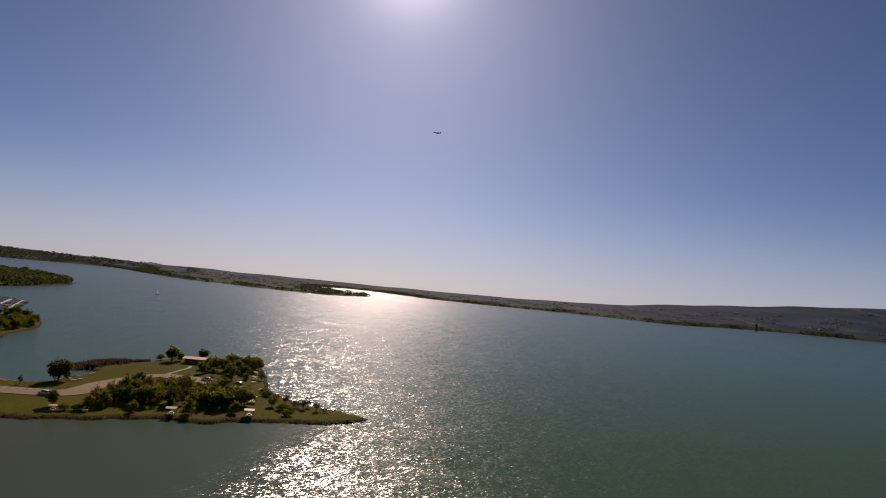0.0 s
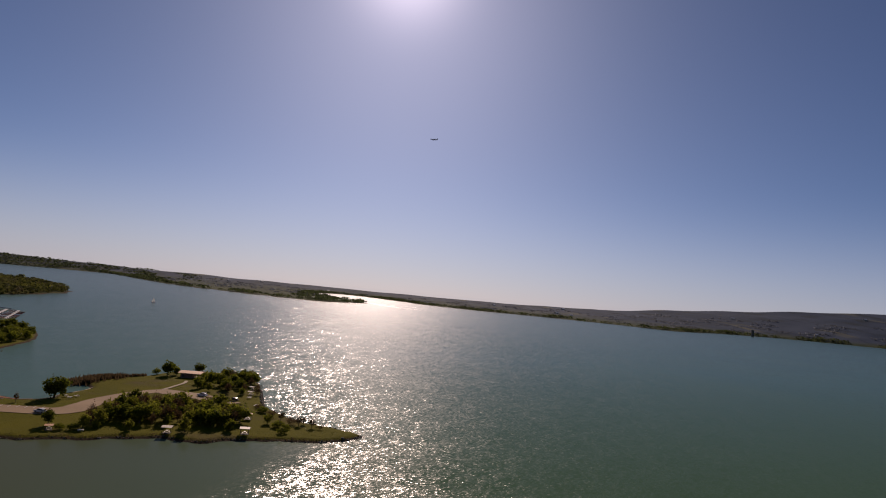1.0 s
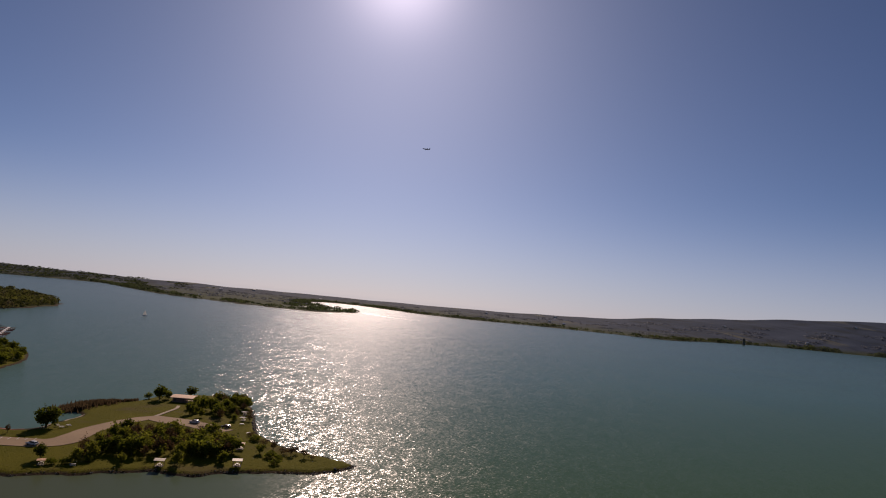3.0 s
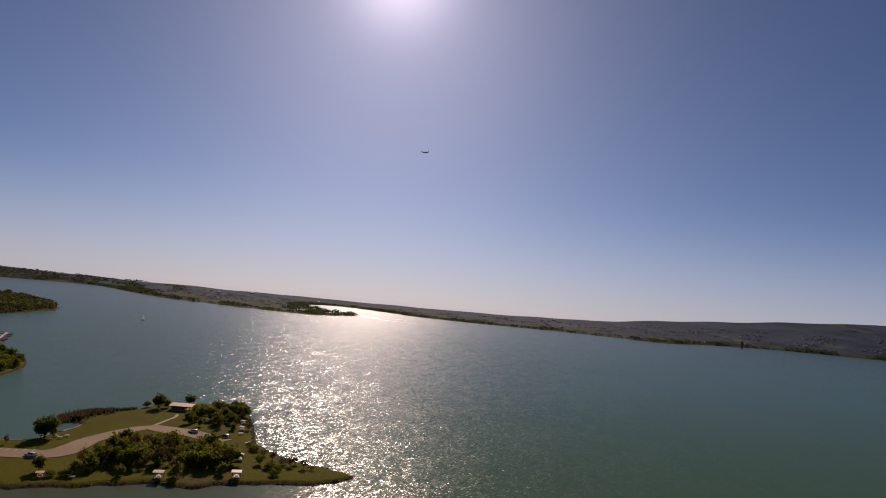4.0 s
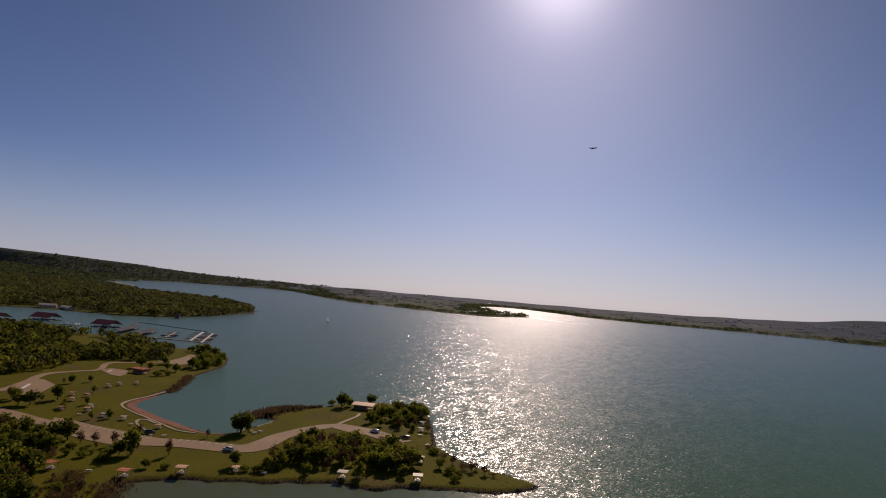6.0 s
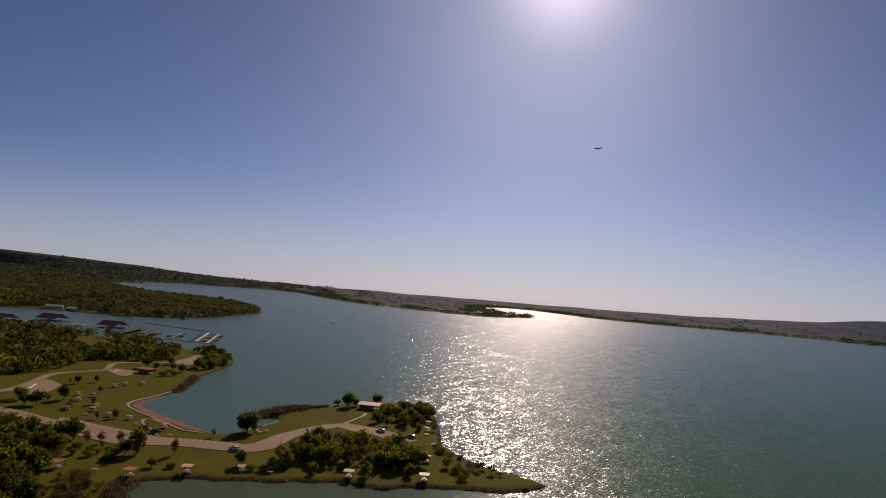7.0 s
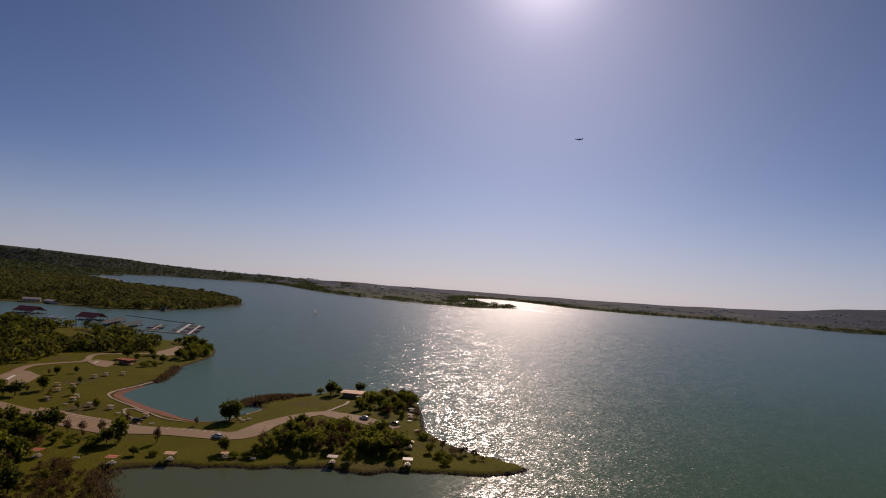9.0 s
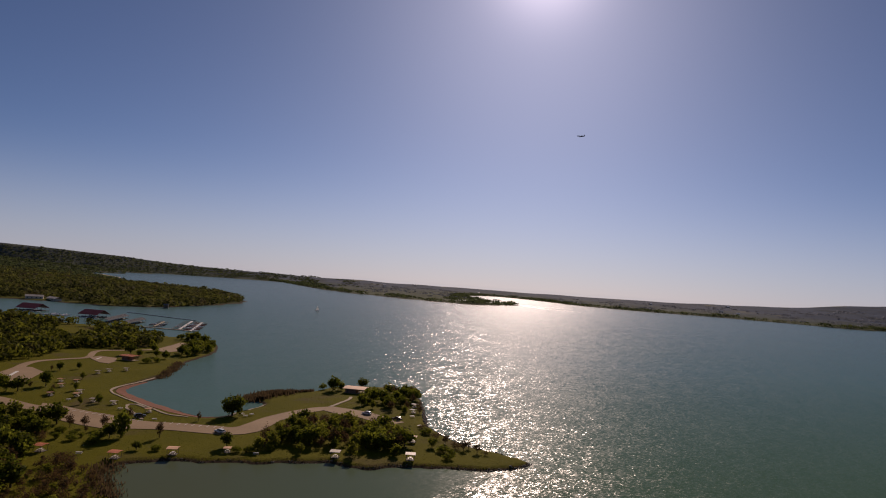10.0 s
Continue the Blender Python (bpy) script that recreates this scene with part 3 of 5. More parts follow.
stripe("parking_lot_3", (-216, 349), (-223.5, 371), 1.6, 0.23)
stripe("parking_lot_4", (-213.5, 434), (-215, 443), 1.2, 0.24)
for i in range(9):
    stripe("road_2", (-106.5 + i * 2.9, 275.0), (-106.3 + i * 2.9, 278.0), 0.25, 0.24)
for i in range(12):
    stripe("parking_lot_1", (-150 + i * 3.1, 290.2 - i * 1.0), (-151 + i * 3.1, 287.2 - i * 1.0), 0.25, 0.23)

# ------------------------------------------------------------ trees
RNG = np.random.default_rng(7)


def quads(points, normals, size, rng, fold=0.35):
    """Small leaf clumps: a bent quad at each point, turned at random round its normal."""
    n = len(points)
    ref = rng.normal(size=(n, 3))
    u = np.cross(normals, ref)
    u /= np.linalg.norm(u, axis=1)[:, None] + 1e-9
    v = np.cross(normals, u)
    s = (size * rng.uniform(0.6, 1.35, n))[:, None]
    t = s * rng.uniform(0.55, 1.0, n)[:, None]
    k = normals * s * fold
    verts = np.stack([points - u * s, points - v * t + k * rng.uniform(-1, 1, (n, 1)), points + u * s,
                      points + v * t + k * rng.uniform(-1, 1, (n, 1))], 1)
    return verts.reshape(-1, 3), np.arange(n * 4).reshape(n, 4)


def crown_mesh(name, seed, lobes, count, size, material):
    rng = np.random.default_rng(seed)
    lobes = np.array(lobes, float)
    vol = lobes[:, 3] * lobes[:, 4] * lobes[:, 5]
    which = rng.choice(len(lobes), count, p=vol ** 0.7 / (vol ** 0.7).sum())
    d = rng.normal(size=(count, 3))
    d /= np.linalg.norm(d, axis=1)[:, None]
    r = rng.uniform(0.35, 1.0, (count, 1)) ** 0.6 * (1 + 0.28 * rng.normal(size=(count, 1)).clip(0, 2))
    pts = lobes[which, :3] + d * lobes[which, 3:] * r
    pts[:, 2] = np.maximum(pts[:, 2], 0.15)
    nor = d + rng.normal(scale=0.7, size=(count, 3))
    nor /= np.linalg.norm(nor, axis=1)[:, None]
    v, f = quads(pts, nor, size, rng)
    return raw_mesh(name, v, f, material)


def limb_mesh(name, seed, high, thick, limbs, spread, first=0.25):
    rng = np.random.default_rng(seed)
    bm = bmesh.new()
    top = (rng.uniform(-0.2, 0.2), rng.uniform(-0.2, 0.2), high)
    mid = (top[0] * 0.2, top[1] * 0.6, high * 0.45)
    tube(bm, (0, 0, -0.3), mid, thick, thick * 0.7, 8)
    tube(bm, mid, top, thick * 0.7, thick * 0.15, 7)
    for i in range(limbs):
        z = high * rng.uniform(first, 0.8)
        a = math.tau * (i / limbs) + rng.uniform(-0.4, 0.4)
        reach = spread * rng.uniform(0.55, 1.0)
        p = Vector((mid[0] * z / high, mid[1] * z / high, z))
        q = p + Vector((reach * math.cos(a), reach * math.sin(a), reach * rng.uniform(0.35, 0.8)))
        tube(bm, p, q, thick * 0.42, thick * 0.12, 5)
        b = p.lerp(q, 0.55)
        tube(bm, b, b + Vector((rng.uniform(-0.5, 0.5), rng.uniform(-0.5, 0.5), 0.5)) * reach * 0.6, thick * 0.2, thick * 0.06, 4)
    return mesh_of(name, bm, BARK)


def lobes_of(seed, n, wide, low, high, fat):
    rng = np.random.default_rng(seed)
    out = [(0, 0, (low + high) / 2, wide * 0.62, wide * 0.62, (high - low) * 0.5)]
    for i in range(n):
        a = math.tau * i / n + rng.uniform(-0.5, 0.5)
        r = wide * rng.uniform(0.4, 0.75)
        s = fat * rng.uniform(0.7, 1.25)
        out.append((r * math.cos(a), r * math.sin(a), rng.uniform(low + 0.2 * (high - low), high - 0.25 * (high - low)), s, s, s * 0.8))
    return out


KINDS = {}


def kind_of_tree(key, label, category, variants):
    KINDS[key] = (label, category, variants)


# every kind is modelled six metres high
kind_of_tree("round", "round dark green broadleaf tree standing in the grass", "tree",
             [(limb_mesh("trunk", 11 + i, 4.6, 0.22, 7, 2.3), crown_mesh("crown", 21 + i, lobes_of(31 + i, 8, 2.7, 1.1, 6.0, 1.3), 700, 0.37, LEAF_DARK))
              for i in range(3)])
kind_of_tree("oak", "broad dense dark green tree beside the beach", "tree",
             [(limb_mesh("trunk", 15, 4.4, 0.3, 9, 2.6), crown_mesh("crown", 25, lobes_of(35, 10, 3.0, 1.0, 6.0, 1.45), 1500, 0.34, LEAF_DARK))])
kind_of_tree("leafy", "fresh green broadleaf tree with a ragged crown", "tree",
             [(limb_mesh("trunk", 41 + i, 5.0, 0.18, 8, 2.0), crown_mesh("crown", 51 + i, lobes_of(61 + i, 9, 2.4, 0.7, 6.0, 1.15), 620, 0.37, LEAF))
              for i in range(4)])
kind_of_tree("pale", "thin yellow green tree in young leaf", "tree",
             [(limb_mesh("trunk", 71 + i, 5.4, 0.14, 9, 1.8), crown_mesh("crown", 81 + i, lobes_of(91 + i, 9, 2.2, 0.6, 6.0, 1.05), 520, 0.35, LEAF_PALE))
              for i in range(3)])
kind_of_tree("brown", "brown half bare tree with budding twigs", "tree",
             [(limb_mesh("trunk", 101 + i, 5.6, 0.13, 12, 1.9), crown_mesh("crown", 111 + i, lobes_of(121 + i, 9, 1.9, 0.8, 6.0, 0.8), 420, 0.23, LEAF_BROWN))
              for i in range(3)])
kind_of_tree("shrub", "low green shrub rooted in the grass", "shrub",
             [(limb_mesh("stem", 131 + i, 3.0, 0.10, 7, 2.2, 0.05), crown_mesh("crown", 141 + i, lobes_of(151 + i, 7, 3.2, 0.1, 4.6, 1.5), 560, 0.38, LEAF))
              for i in range(2)])
kind_of_tree("scrub", "low brown scrub with dry twigs", "shrub",
             [(limb_mesh("stem", 161 + i, 3.2, 0.10, 9, 2.4, 0.05), crown_mesh("crown", 171 + i, lobes_of(181 + i, 7, 3.0, 0.1, 4.6, 1.4), 340, 0.26, LEAF_BROWN))
              for i in range(2)])


def plant(key, x, y, high, group="", wide=1.0):
    label, category, variants = KINDS[key]
    trunk, crown = variants[int(RNG.integers(len(variants)))]
    s = high / 6.0
    turn = Matrix.Rotation(RNG.uniform(0, math.tau), 4, "Z")
    m = Matrix.Translation((x, y, ground_z(x, y))) @ turn @ Matrix.Diagonal((s * wide, s * wide * RNG.uniform(0.9, 1.1), s, 1))
    ob = thing("tree" if category == "tree" else "shrub", label, category, group, m)
    part(trunk.name.split(".")[0], trunk, BARK, ob)
    part("crown", crown, None, ob)
    return ob


def scatter(outline, count, gap, rng, margin=0.0):
    poly = np.array(outline, float)
    lo, hi = poly.min(0), poly.max(0)
    out = []
    for _ in range(60):
        c = rng.uniform(lo, hi, (400, 2))
        c = c[inside_by(poly, c[:, 0], c[:, 1]) > margin]
        for p in c:
            if all((p[0] - q[0]) ** 2 + (p[1] - q[1]) ** 2 > gap * gap for q in out):
                out.append(p)
                if len(out) >= count:
                    return np.array(out)
    return np.array(out)


def grove(outline, count, gap, kinds, low, high, group, seed):
    rng = np.random.default_rng(seed)
    keys, w = zip(*kinds)
    for x, y in scatter(outline, count, gap, rng):
        plant(rng.choice(keys, p=np.array(w) / sum(w)), x, y, rng.uniform(low, high), group, rng.uniform(0.9, 1.25))


grove([(-60, 266), (-54, 256), (-36, 255.5), (-22, 258), (-11, 261), (-10, 270), (-13, 283), (-25, 291), (-40, 297), (-52, 294), (-59, 281)],
      82, 3.7, [("leafy", 4), ("round", 2), ("pale", 4), ("brown", 5)], 3.8, 7.4, "grove on the point", 201)
grove([(-42, 352), (-34, 341), (-20, 326), (-13, 332), (-11, 357), (-11, 388), (-18, 395), (-30, 388), (-34, 374)],
      36, 4.4, [("leafy", 4), ("round", 2), ("pale", 3), ("brown", 2)], 3.4, 6.8, "trees behind the car park", 202)
grove([(-205, 262), (-175, 280), (-150, 268), (-136, 252), (-129, 240), (-133, 226), (-127, 212), (-150, 190), (-205, 195)],
      64, 4.6, [("leafy", 4), ("round", 4), ("pale", 1), ("brown", 2)], 4.5, 8.5, "trees beside the inlet", 203)
grove([(-121, 219), (-104, 215), (-98, 206), (-90, 194), (-87, 180), (-104, 168), (-112, 190)],
      46, 2.8, [("brown", 5), ("scrub", 4), ("pale", 1)], 2.2, 4.6, "brown scrub at the inlet", 204)
grove([(-132, 224), (-121, 217), (-113, 192), (-105, 168), (-140, 160), (-165, 200), (-140, 222)],
      90, 3.0, [("round", 6), ("leafy", 3), ("brown", 2), ("scrub", 1)], 4.0, 8.0, "dark trees at the inlet's head", 207)
grove([(-150, 258), (-122, 255), (-112, 250), (-116, 240), (-140, 238)], 20, 3.4, [("brown", 2), ("scrub", 3), ("shrub", 3)], 1.6, 4.0,
      "shrubs below the car park", 206)
grove([(-216, 592), (-198, 578), (-180, 555), (-169, 520), (-168, 485), (-174, 472), (-184, 482), (-184, 515), (-194, 560), (-222, 582)],
      36, 6.0, [("leafy", 3), ("pale", 3), ("round", 2)], 4.0, 8.0, "trees at the bay's mouth", 205)

SINGLE = [("oak", -86.5, 299.5, 8.4, 1.15), ("round", -56, 380, 8.2, 1.0), ("shrub", -62, 383, 4.2, 1), ("leafy", -52, 384, 5, 1), ("round", -42, 395, 6, 1.2),
          ("round", -147, 265, 6.5, 1), ("round", -141.5, 263.5, 8.5, 1), ("brown", -134.6, 260, 5.5, 1), ("brown", -129.8, 261, 5, 1),
          ("leafy", -111.6, 251.5, 10, 0.72), ("round", -114.5, 249, 5.5, 0.9), ("brown", -99, 254.5, 6.5, 0.9),
          ("brown", -122.9, 262, 5.5, 1), ("brown", -121.3, 279, 5.5, 0.8), ("round", -99, 236, 3, 1.2), ("round", -72.2, 247, 5.5, 0.9), ("shrub", -93, 237, 2.6, 1.2), ("brown", -62, 260, 6, 1), ("shrub", -67, 242, 3, 1),
          ("shrub", -57, 247, 3, 1), ("brown", -60, 251, 4.5, 1), ("brown", -96, 286, 4, 0.8), ("round", -207, 466, 8, 1), ("round", -191, 319, 7, 1.1),
          ("leafy", -195, 317, 6.5, 1), ("brown", -208, 331, 6.5, 1), ("leafy", -204, 328, 6, 1), ("round", -188, 336, 7.5, 0.9), ("brown", -192, 330, 3.5, 0.9), ("shrub", -174.5, 317.5, 4, 0.8),
          ("brown", -176, 321, 4.5, 0.7), ("round", -208, 383, 5, 0.9), ("brown", -211, 381, 3.5, 0.8), ("round", -202, 392, 4, 0.9), ("leafy", -147, 305.5, 4.5, 0.9),
          ("pale", -170, 330, 4, 0.9), ("pale", -184, 362, 4, 1), ("pale", -152, 300, 4, 0.8),
          ("pale", -118, 254, 4, 1), ("leafy", -188, 464, 6, 1.1), ("round", -180, 458, 6, 1), ("shrub", -182, 434, 4.5, 1.2), ("shrub", -178, 440, 4, 1.2), ("leafy", -201, 490, 6, 1.1), ("leafy", -197, 458, 5, 1.1), ("pale", -61, 246, 4.5, 1.2), ("pale", -57, 252, 5.5, 1.2), ("pale", -59, 258, 5, 1.2), ("shrub", -63, 243, 3, 1.2),
          ("pale", -28, 247, 5, 1.1), ("pale", -46, 246, 4, 1.1), ("leafy", -13, 252, 4.5, 1.1), ("shrub", 6, 252, 3, 1.3)]
for key, x, y, h, w in SINGLE:
    plant(key, x, y, h, "scattered park trees", w)
for key, x, y, h in [("shrub", -3, 291, 2.8), ("scrub", 1, 283, 3), ("brown", 5, 276, 3.2), ("scrub", 9, 269, 3), ("brown", 12, 267, 3.4), ("brown", 17, 264, 3.4),
                     ("scrub", 20, 262, 2), ("shrub", 4, 262, 3), ("shrub", 7, 259, 2.2), ("scrub", -5, 300, 2.4), ("brown", -7, 333, 3),
                     ("scrub", -8, 350, 3), ("pale", -10, 368, 5), ("scrub", -14, 396, 3), ("pale", 0, 268, 3.5), ("brown", 14, 270, 2.6)]:
    plant(key, x, y, h * 1.2, "scrub along the point's shore", 1.35)


def woods(name, xy, high, per_tree, size, material, label, seed, wide=0.42, rise=0.25):
    """A wood of many low-detail crowns with trunks, in one mesh."""
    rng = np.random.default_rng(seed)
    n = len(xy)
    z = height(xy[:, 0], xy[:, 1])
    h = rng.uniform(high[0], high[1], n) * (1 + 0.22 * waves(xy[:, 0], xy[:, 1], 6 * high[1], seed))
    base = np.column_stack([xy, z])
    rep = np.repeat(np.arange(n), per_tree)
    d = rng.normal(size=(len(rep), 3))
    d[:, 2] += rise
    d /= np.linalg.norm(d, axis=1)[:, None]
    w = (wide * h * rng.uniform(0.8, 1.3, n))[rep]
    hh = h[rep]
    lump = 1 + 0.22 * np.sin(5 * np.arctan2(d[:, 1], d[:, 0]) + rep)
    pts = base[rep] + np.column_stack([d[:, 0] * w * lump, d[:, 1] * w * lump, hh * (0.56 + 0.42 * d[:, 2])])
    nor = d + rng.normal(scale=0.3, size=d.shape)
    nor /= np.linalg.norm(nor, axis=1)[:, None]
    v, f = quads(pts, nor, 1.0, rng)
    c = np.repeat(pts, 4, axis=0)
    v = c + (v - c) * np.repeat(size * hh / np.mean(high), 4)[:, None]
    t = (0.035 * h)[:, None]
    a, b, cc = base + t * [1, 0, 0], base + t * [-0.5, 0.87, 0], base + t * [-0.5, -0.87, 0]
    top = base + np.column_stack([0 * h, 0 * h, 0.7 * h])
    k = len(v)
    v = np.vstack([v, np.stack([a, b, cc, top], 1).reshape(-1, 3)])
    q = k + 4 * np.arange(n)
    tri = np.concatenate([np.column_stack([q, q + 1, q + 3]), np.column_stack([q + 1, q + 2, q + 3]), np.column_stack([q + 2, q, q + 3])])
    ob = new(name, raw_mesh(name, v, (f, tri), material))
    return tagged(ob, label, "woods", kind="stuff")


def spread_points(lo, hi, gap, seed, keep):
    """Points on a jittered grid, where keep(x, y) holds."""
    rng = np.random.default_rng(seed)
    X, Y = np.meshgrid(np.arange(lo[0], hi[0], gap), np.arange(lo[1], hi[1], gap))
    p = np.column_stack([X.ravel(), Y.ravel()]) + rng.uniform(-0.45, 0.45, (X.size, 2)) * gap
    return p[keep(p[:, 0], p[:, 1])]


WOOD_A = np.array([(-700, 330), (-330, 325), (-266, 345), (-248, 400), (-244, 440), (-256, 478), (-240, 487), (-220, 500), (-213, 522), (-213, 545), (-228, 566), (-262, 592), (-300, 625), (-340, 645), (-380, 655), (-430, 668), (-480, 690), (-700, 715)], float)


def in_wood_a(x, y):
    clear = np.hypot((0.85 * (x + 304) + 0.53 * (y - 582)) / 17, (0.53 * (x + 304) - 0.85 * (y - 582)) / 72) > 1
    return (inside_by(WOOD_A, x, y) > 0) & clear & (np.degrees(np.arctan2(x, y)) > -48)


wood_points = spread_points((-700, 330), (-200, 760), 6.8, 301, in_wood_a)
woods("woods", wood_points[0::3], (4, 10), 56, 1.0, NEAR_GREEN, "fresh green wood between the park and the marina", 311, 0.52)
woods("woods", wood_points[1::3], (4.5, 8.5), 56, 1.0, NEAR_DARK, "dark green wood between the park and the marina", 312, 0.52)
woods("woods", wood_points[2::3], (3.5, 7), 48, 0.95, LEAF_PALE, "yellow green young wood between the park and the marina", 313, 0.5)


def on_spit(x, y):
    d = inside_by(SPIT_LAND, x, y)
    return (d > 6) & (((x + 563) / 48) ** 2 + ((y - 970) / 26) ** 2 > 1) & (np.degrees(np.arctan2(x, y)) > -40) & (np.hypot(x, y) < 2700) & (waves(x, y, 260, 21) + 0.02 * np.minimum(d, 60) > -0.55)


spit_points = spread_points((-2200, 900), (-360, 2700), 10.5, 302, on_spit)
woods("woods", spit_points[0::3], (5, 10), 24, 1.9, WOOD_GREEN, "green wood covering the headland across the bay", 314, 0.85, 0.6)
woods("woods", spit_points[1::3], (4, 8), 24, 1.7, WOOD_DARK, "dark green wood covering the headland across the bay", 315, 0.9, 0.6)
woods("woods", spit_points[2::3], (3, 7), 22, 1.6, WOOD_GREEN, "yellow green young wood on the headland across the bay", 317, 0.95, 0.6)


def far_wooded(x, y):
    r, az = np.hypot(x, y), np.degrees(np.arctan2(x, y))
    z = np.maximum(inside_by(FAR_LAND, x, y), inside_by(SPIT_LAND, x, y))
    open_land = (r < 2900) & (az > -12) & (az < 8) & (waves(x, y, 160, 23) < 0.35) & (z > 22)
    return (z > 4) & (r > 2050) & (r < 4940) & (az > -40) & (az < 52) & ~open_land & ((waves(x, y, 300, 22) > -0.75) | (z < 30) | (r > 4300) | (az < -12))


def shore_belt(x, y):
    z = np.maximum(inside_by(FAR_LAND, x, y), inside_by(SPIT_LAND, x, y))
    return far_wooded(x, y) & (z < 50 + 45 * waves(x, y, 260, 26))


def western_hills(x, y):
    r, az = np.hypot(x, y), np.degrees(np.arctan2(x, y))
    return far_wooded(x, y) & (waves(x, y, 240, 28) > -0.8 + 0.16 * (az + 18)) & (az < -5) & (r < 4930)


def clumps(x, y):
    z = np.maximum(inside_by(FAR_LAND, x, y), inside_by(SPIT_LAND, x, y))
    r, az = np.hypot(x, y), np.degrees(np.arctan2(x, y))
    east = smooth(az, 24, 33)
    return far_wooded(x, y) & (z > 60) & (waves(x, y, 230, 25) > 0.5 - 0.2 * east) & (r < 4400) & (r > 2700) & (az > -13)


woods("far_woods", spread_points((-1200, 2000), (3900, 4950), 16, 303, shore_belt), (5, 11), 14, 2.8, LEAF_SHORE,
      "green belt of trees along the far shore", 316, 1.4, 0.7)
woods("far_woods", spread_points((-3200, 2000), (-400, 4950), 23, 304, western_hills), (4, 8), 14, 3.4, LEAF_SHORE,
      "green woods covering the western hills", 318, 1.7, 2.0)
woods("far_woods", spread_points((-1200, 2000), (3900, 4950), 30, 305, clumps), (3, 5), 10, 3.4, LEAF_HAZED,
      "clumps of distant trees coloured blue grey for haze", 319, 3.8, 3.0)


def blades(name, xy, high, width, material, label, seed, category="reeds"):
    """Upright narrow leaves, each a bent strip."""
    rng = np.random.default_rng(seed)
    n = len(xy)
    z = np.maximum(height(xy[:, 0], xy[:, 1]), -0.2)
    a = rng.uniform(0, math.tau, n)
    h = rng.uniform(high * 0.6, high * 1.2, n)
    w = width * rng.uniform(0.6, 1.3, n)
    lean = rng.normal(scale=0.25, size=(n, 2)) * h[:, None]
    u = np.column_stack([np.cos(a) * w, np.sin(a) * w])
    base = np.column_stack([xy, z])
    rows = []
    for s, k, l in ((0, 1.0, 0.0), (0.6, 0.8, 0.4), (1.0, 0.15, 1.0)):
        for g in (-0.5, 0.5):
            rows.append(base + np.column_stack([u * g * k + lean * l, h * s]))
    v = np.stack(rows, 1).reshape(-1, 3)
    q = 6 * np.arange(n)
    f = np.concatenate([np.column_stack([q, q + 1, q + 3, q + 2]), np.column_stack([q + 2, q + 3, q + 5, q + 4])])
    return tagged(new(name, raw_mesh(name, v, f, material)), label, category, kind="stuff")


def along(line, count, spread, seed):
    rng = np.random.default_rng(seed)
    c = spline(line, 0.7)
    return c[rng.integers(len(c), size=count)] + rng.normal(scale=spread, size=(count, 2))


blades("reeds", along([(-89, 342), (-88, 350), (-85, 358), (-79, 364)], 2900, 3.0, 401), 2.0, 0.55, REED, "dry brown reeds along the shore", 402)
blades("reeds", along([(-153.5, 386), (-155, 396), (-159, 420), (-165, 445)], 900, 1.5, 403), 1.1, 0.5, REED, "dry brown reeds beside the beach", 404)
blades("reeds", along([(-99, 220), (-98, 210), (-92, 200), (-86, 190)], 800, 2.0, 405), 1.2, 0.35, REED, "dry brown reeds in the inlet", 406)
blades("reeds", along([(-80, 364), (-74, 368), (-67, 375)], 600, 1.2, 414), 1.4, 0.5, REED, "thin line of dry brown reeds along the shore", 415)
shore = spline(SOUTH_SHORE[:17], 0.5)
shore_rng = np.random.default_rng(407)
bank = shore[shore_rng.integers(len(shore), size=800)] + shore_rng.normal(scale=0.4, size=(800, 2)) + [0, 0.8]
blades("bank_grass", bank, 0.3, 0.35, REED, "dry grass overhanging the eroded bank", 408, "grass")
lawn_rng = np.random.default_rng(409)
lawn = lawn_rng.uniform((-175, 226), (34, 400), (9000, 2))
lawn = lawn[inside_by(NEAR_LAND, lawn[:, 0], lawn[:, 1]) > 2.5]
blades("grass_tufts", lawn, 0.14, 0.28, LAWN, "uneven grass tufts over the meadow", 410, "grass")


def stones(name, xy, low, high, label, seed):
    rng = np.random.default_rng(seed)
    bm = bmesh.new()
    bmesh.ops.create_icosphere(bm, subdivisions=1, radius=1)
    base = np.array([v.co[:] for v in bm.verts])
    tri = np.array([[v.index for v in f.verts] for f in bm.faces])
    bm.free()
    n, k = len(xy), len(base)
    z = np.maximum(height(xy[:, 0], xy[:, 1]), -0.15)
    s = rng.uniform(low, high, (n, 1, 3)) * [1, 1, 0.6]
    v = base[None] * s * rng.uniform(0.75, 1.2, (n, k, 1)) + np.column_stack([xy, z + 0.05])[:, None]
    f = tri[None] + (k * np.arange(n))[:, None, None]
    return tagged(new(name, raw_mesh(name, v.reshape(-1, 3), f.reshape(-1, 3), STONE)), label, "stones", kind="stuff")


stone_rng = np.random.default_rng(411)
tip = spline(NORTH_SHORE[12:] + SOUTH_SHORE[:3], 0.6)
stones("shore_stones", tip[stone_rng.integers(len(tip), size=330)] + stone_rng.normal(scale=0.6, size=(330, 2)), 0.2, 0.7,
       "rough stones lining the point's shore", 412)
stones("shore_stones", shore[stone_rng.integers(len(shore), size=220)] + stone_rng.normal(scale=0.4, size=(220, 2)), 0.12, 0.4,
       "scattered stones at the eroded bank", 413)

# ------------------------------------------------------------ picnic shelters, tables, huts


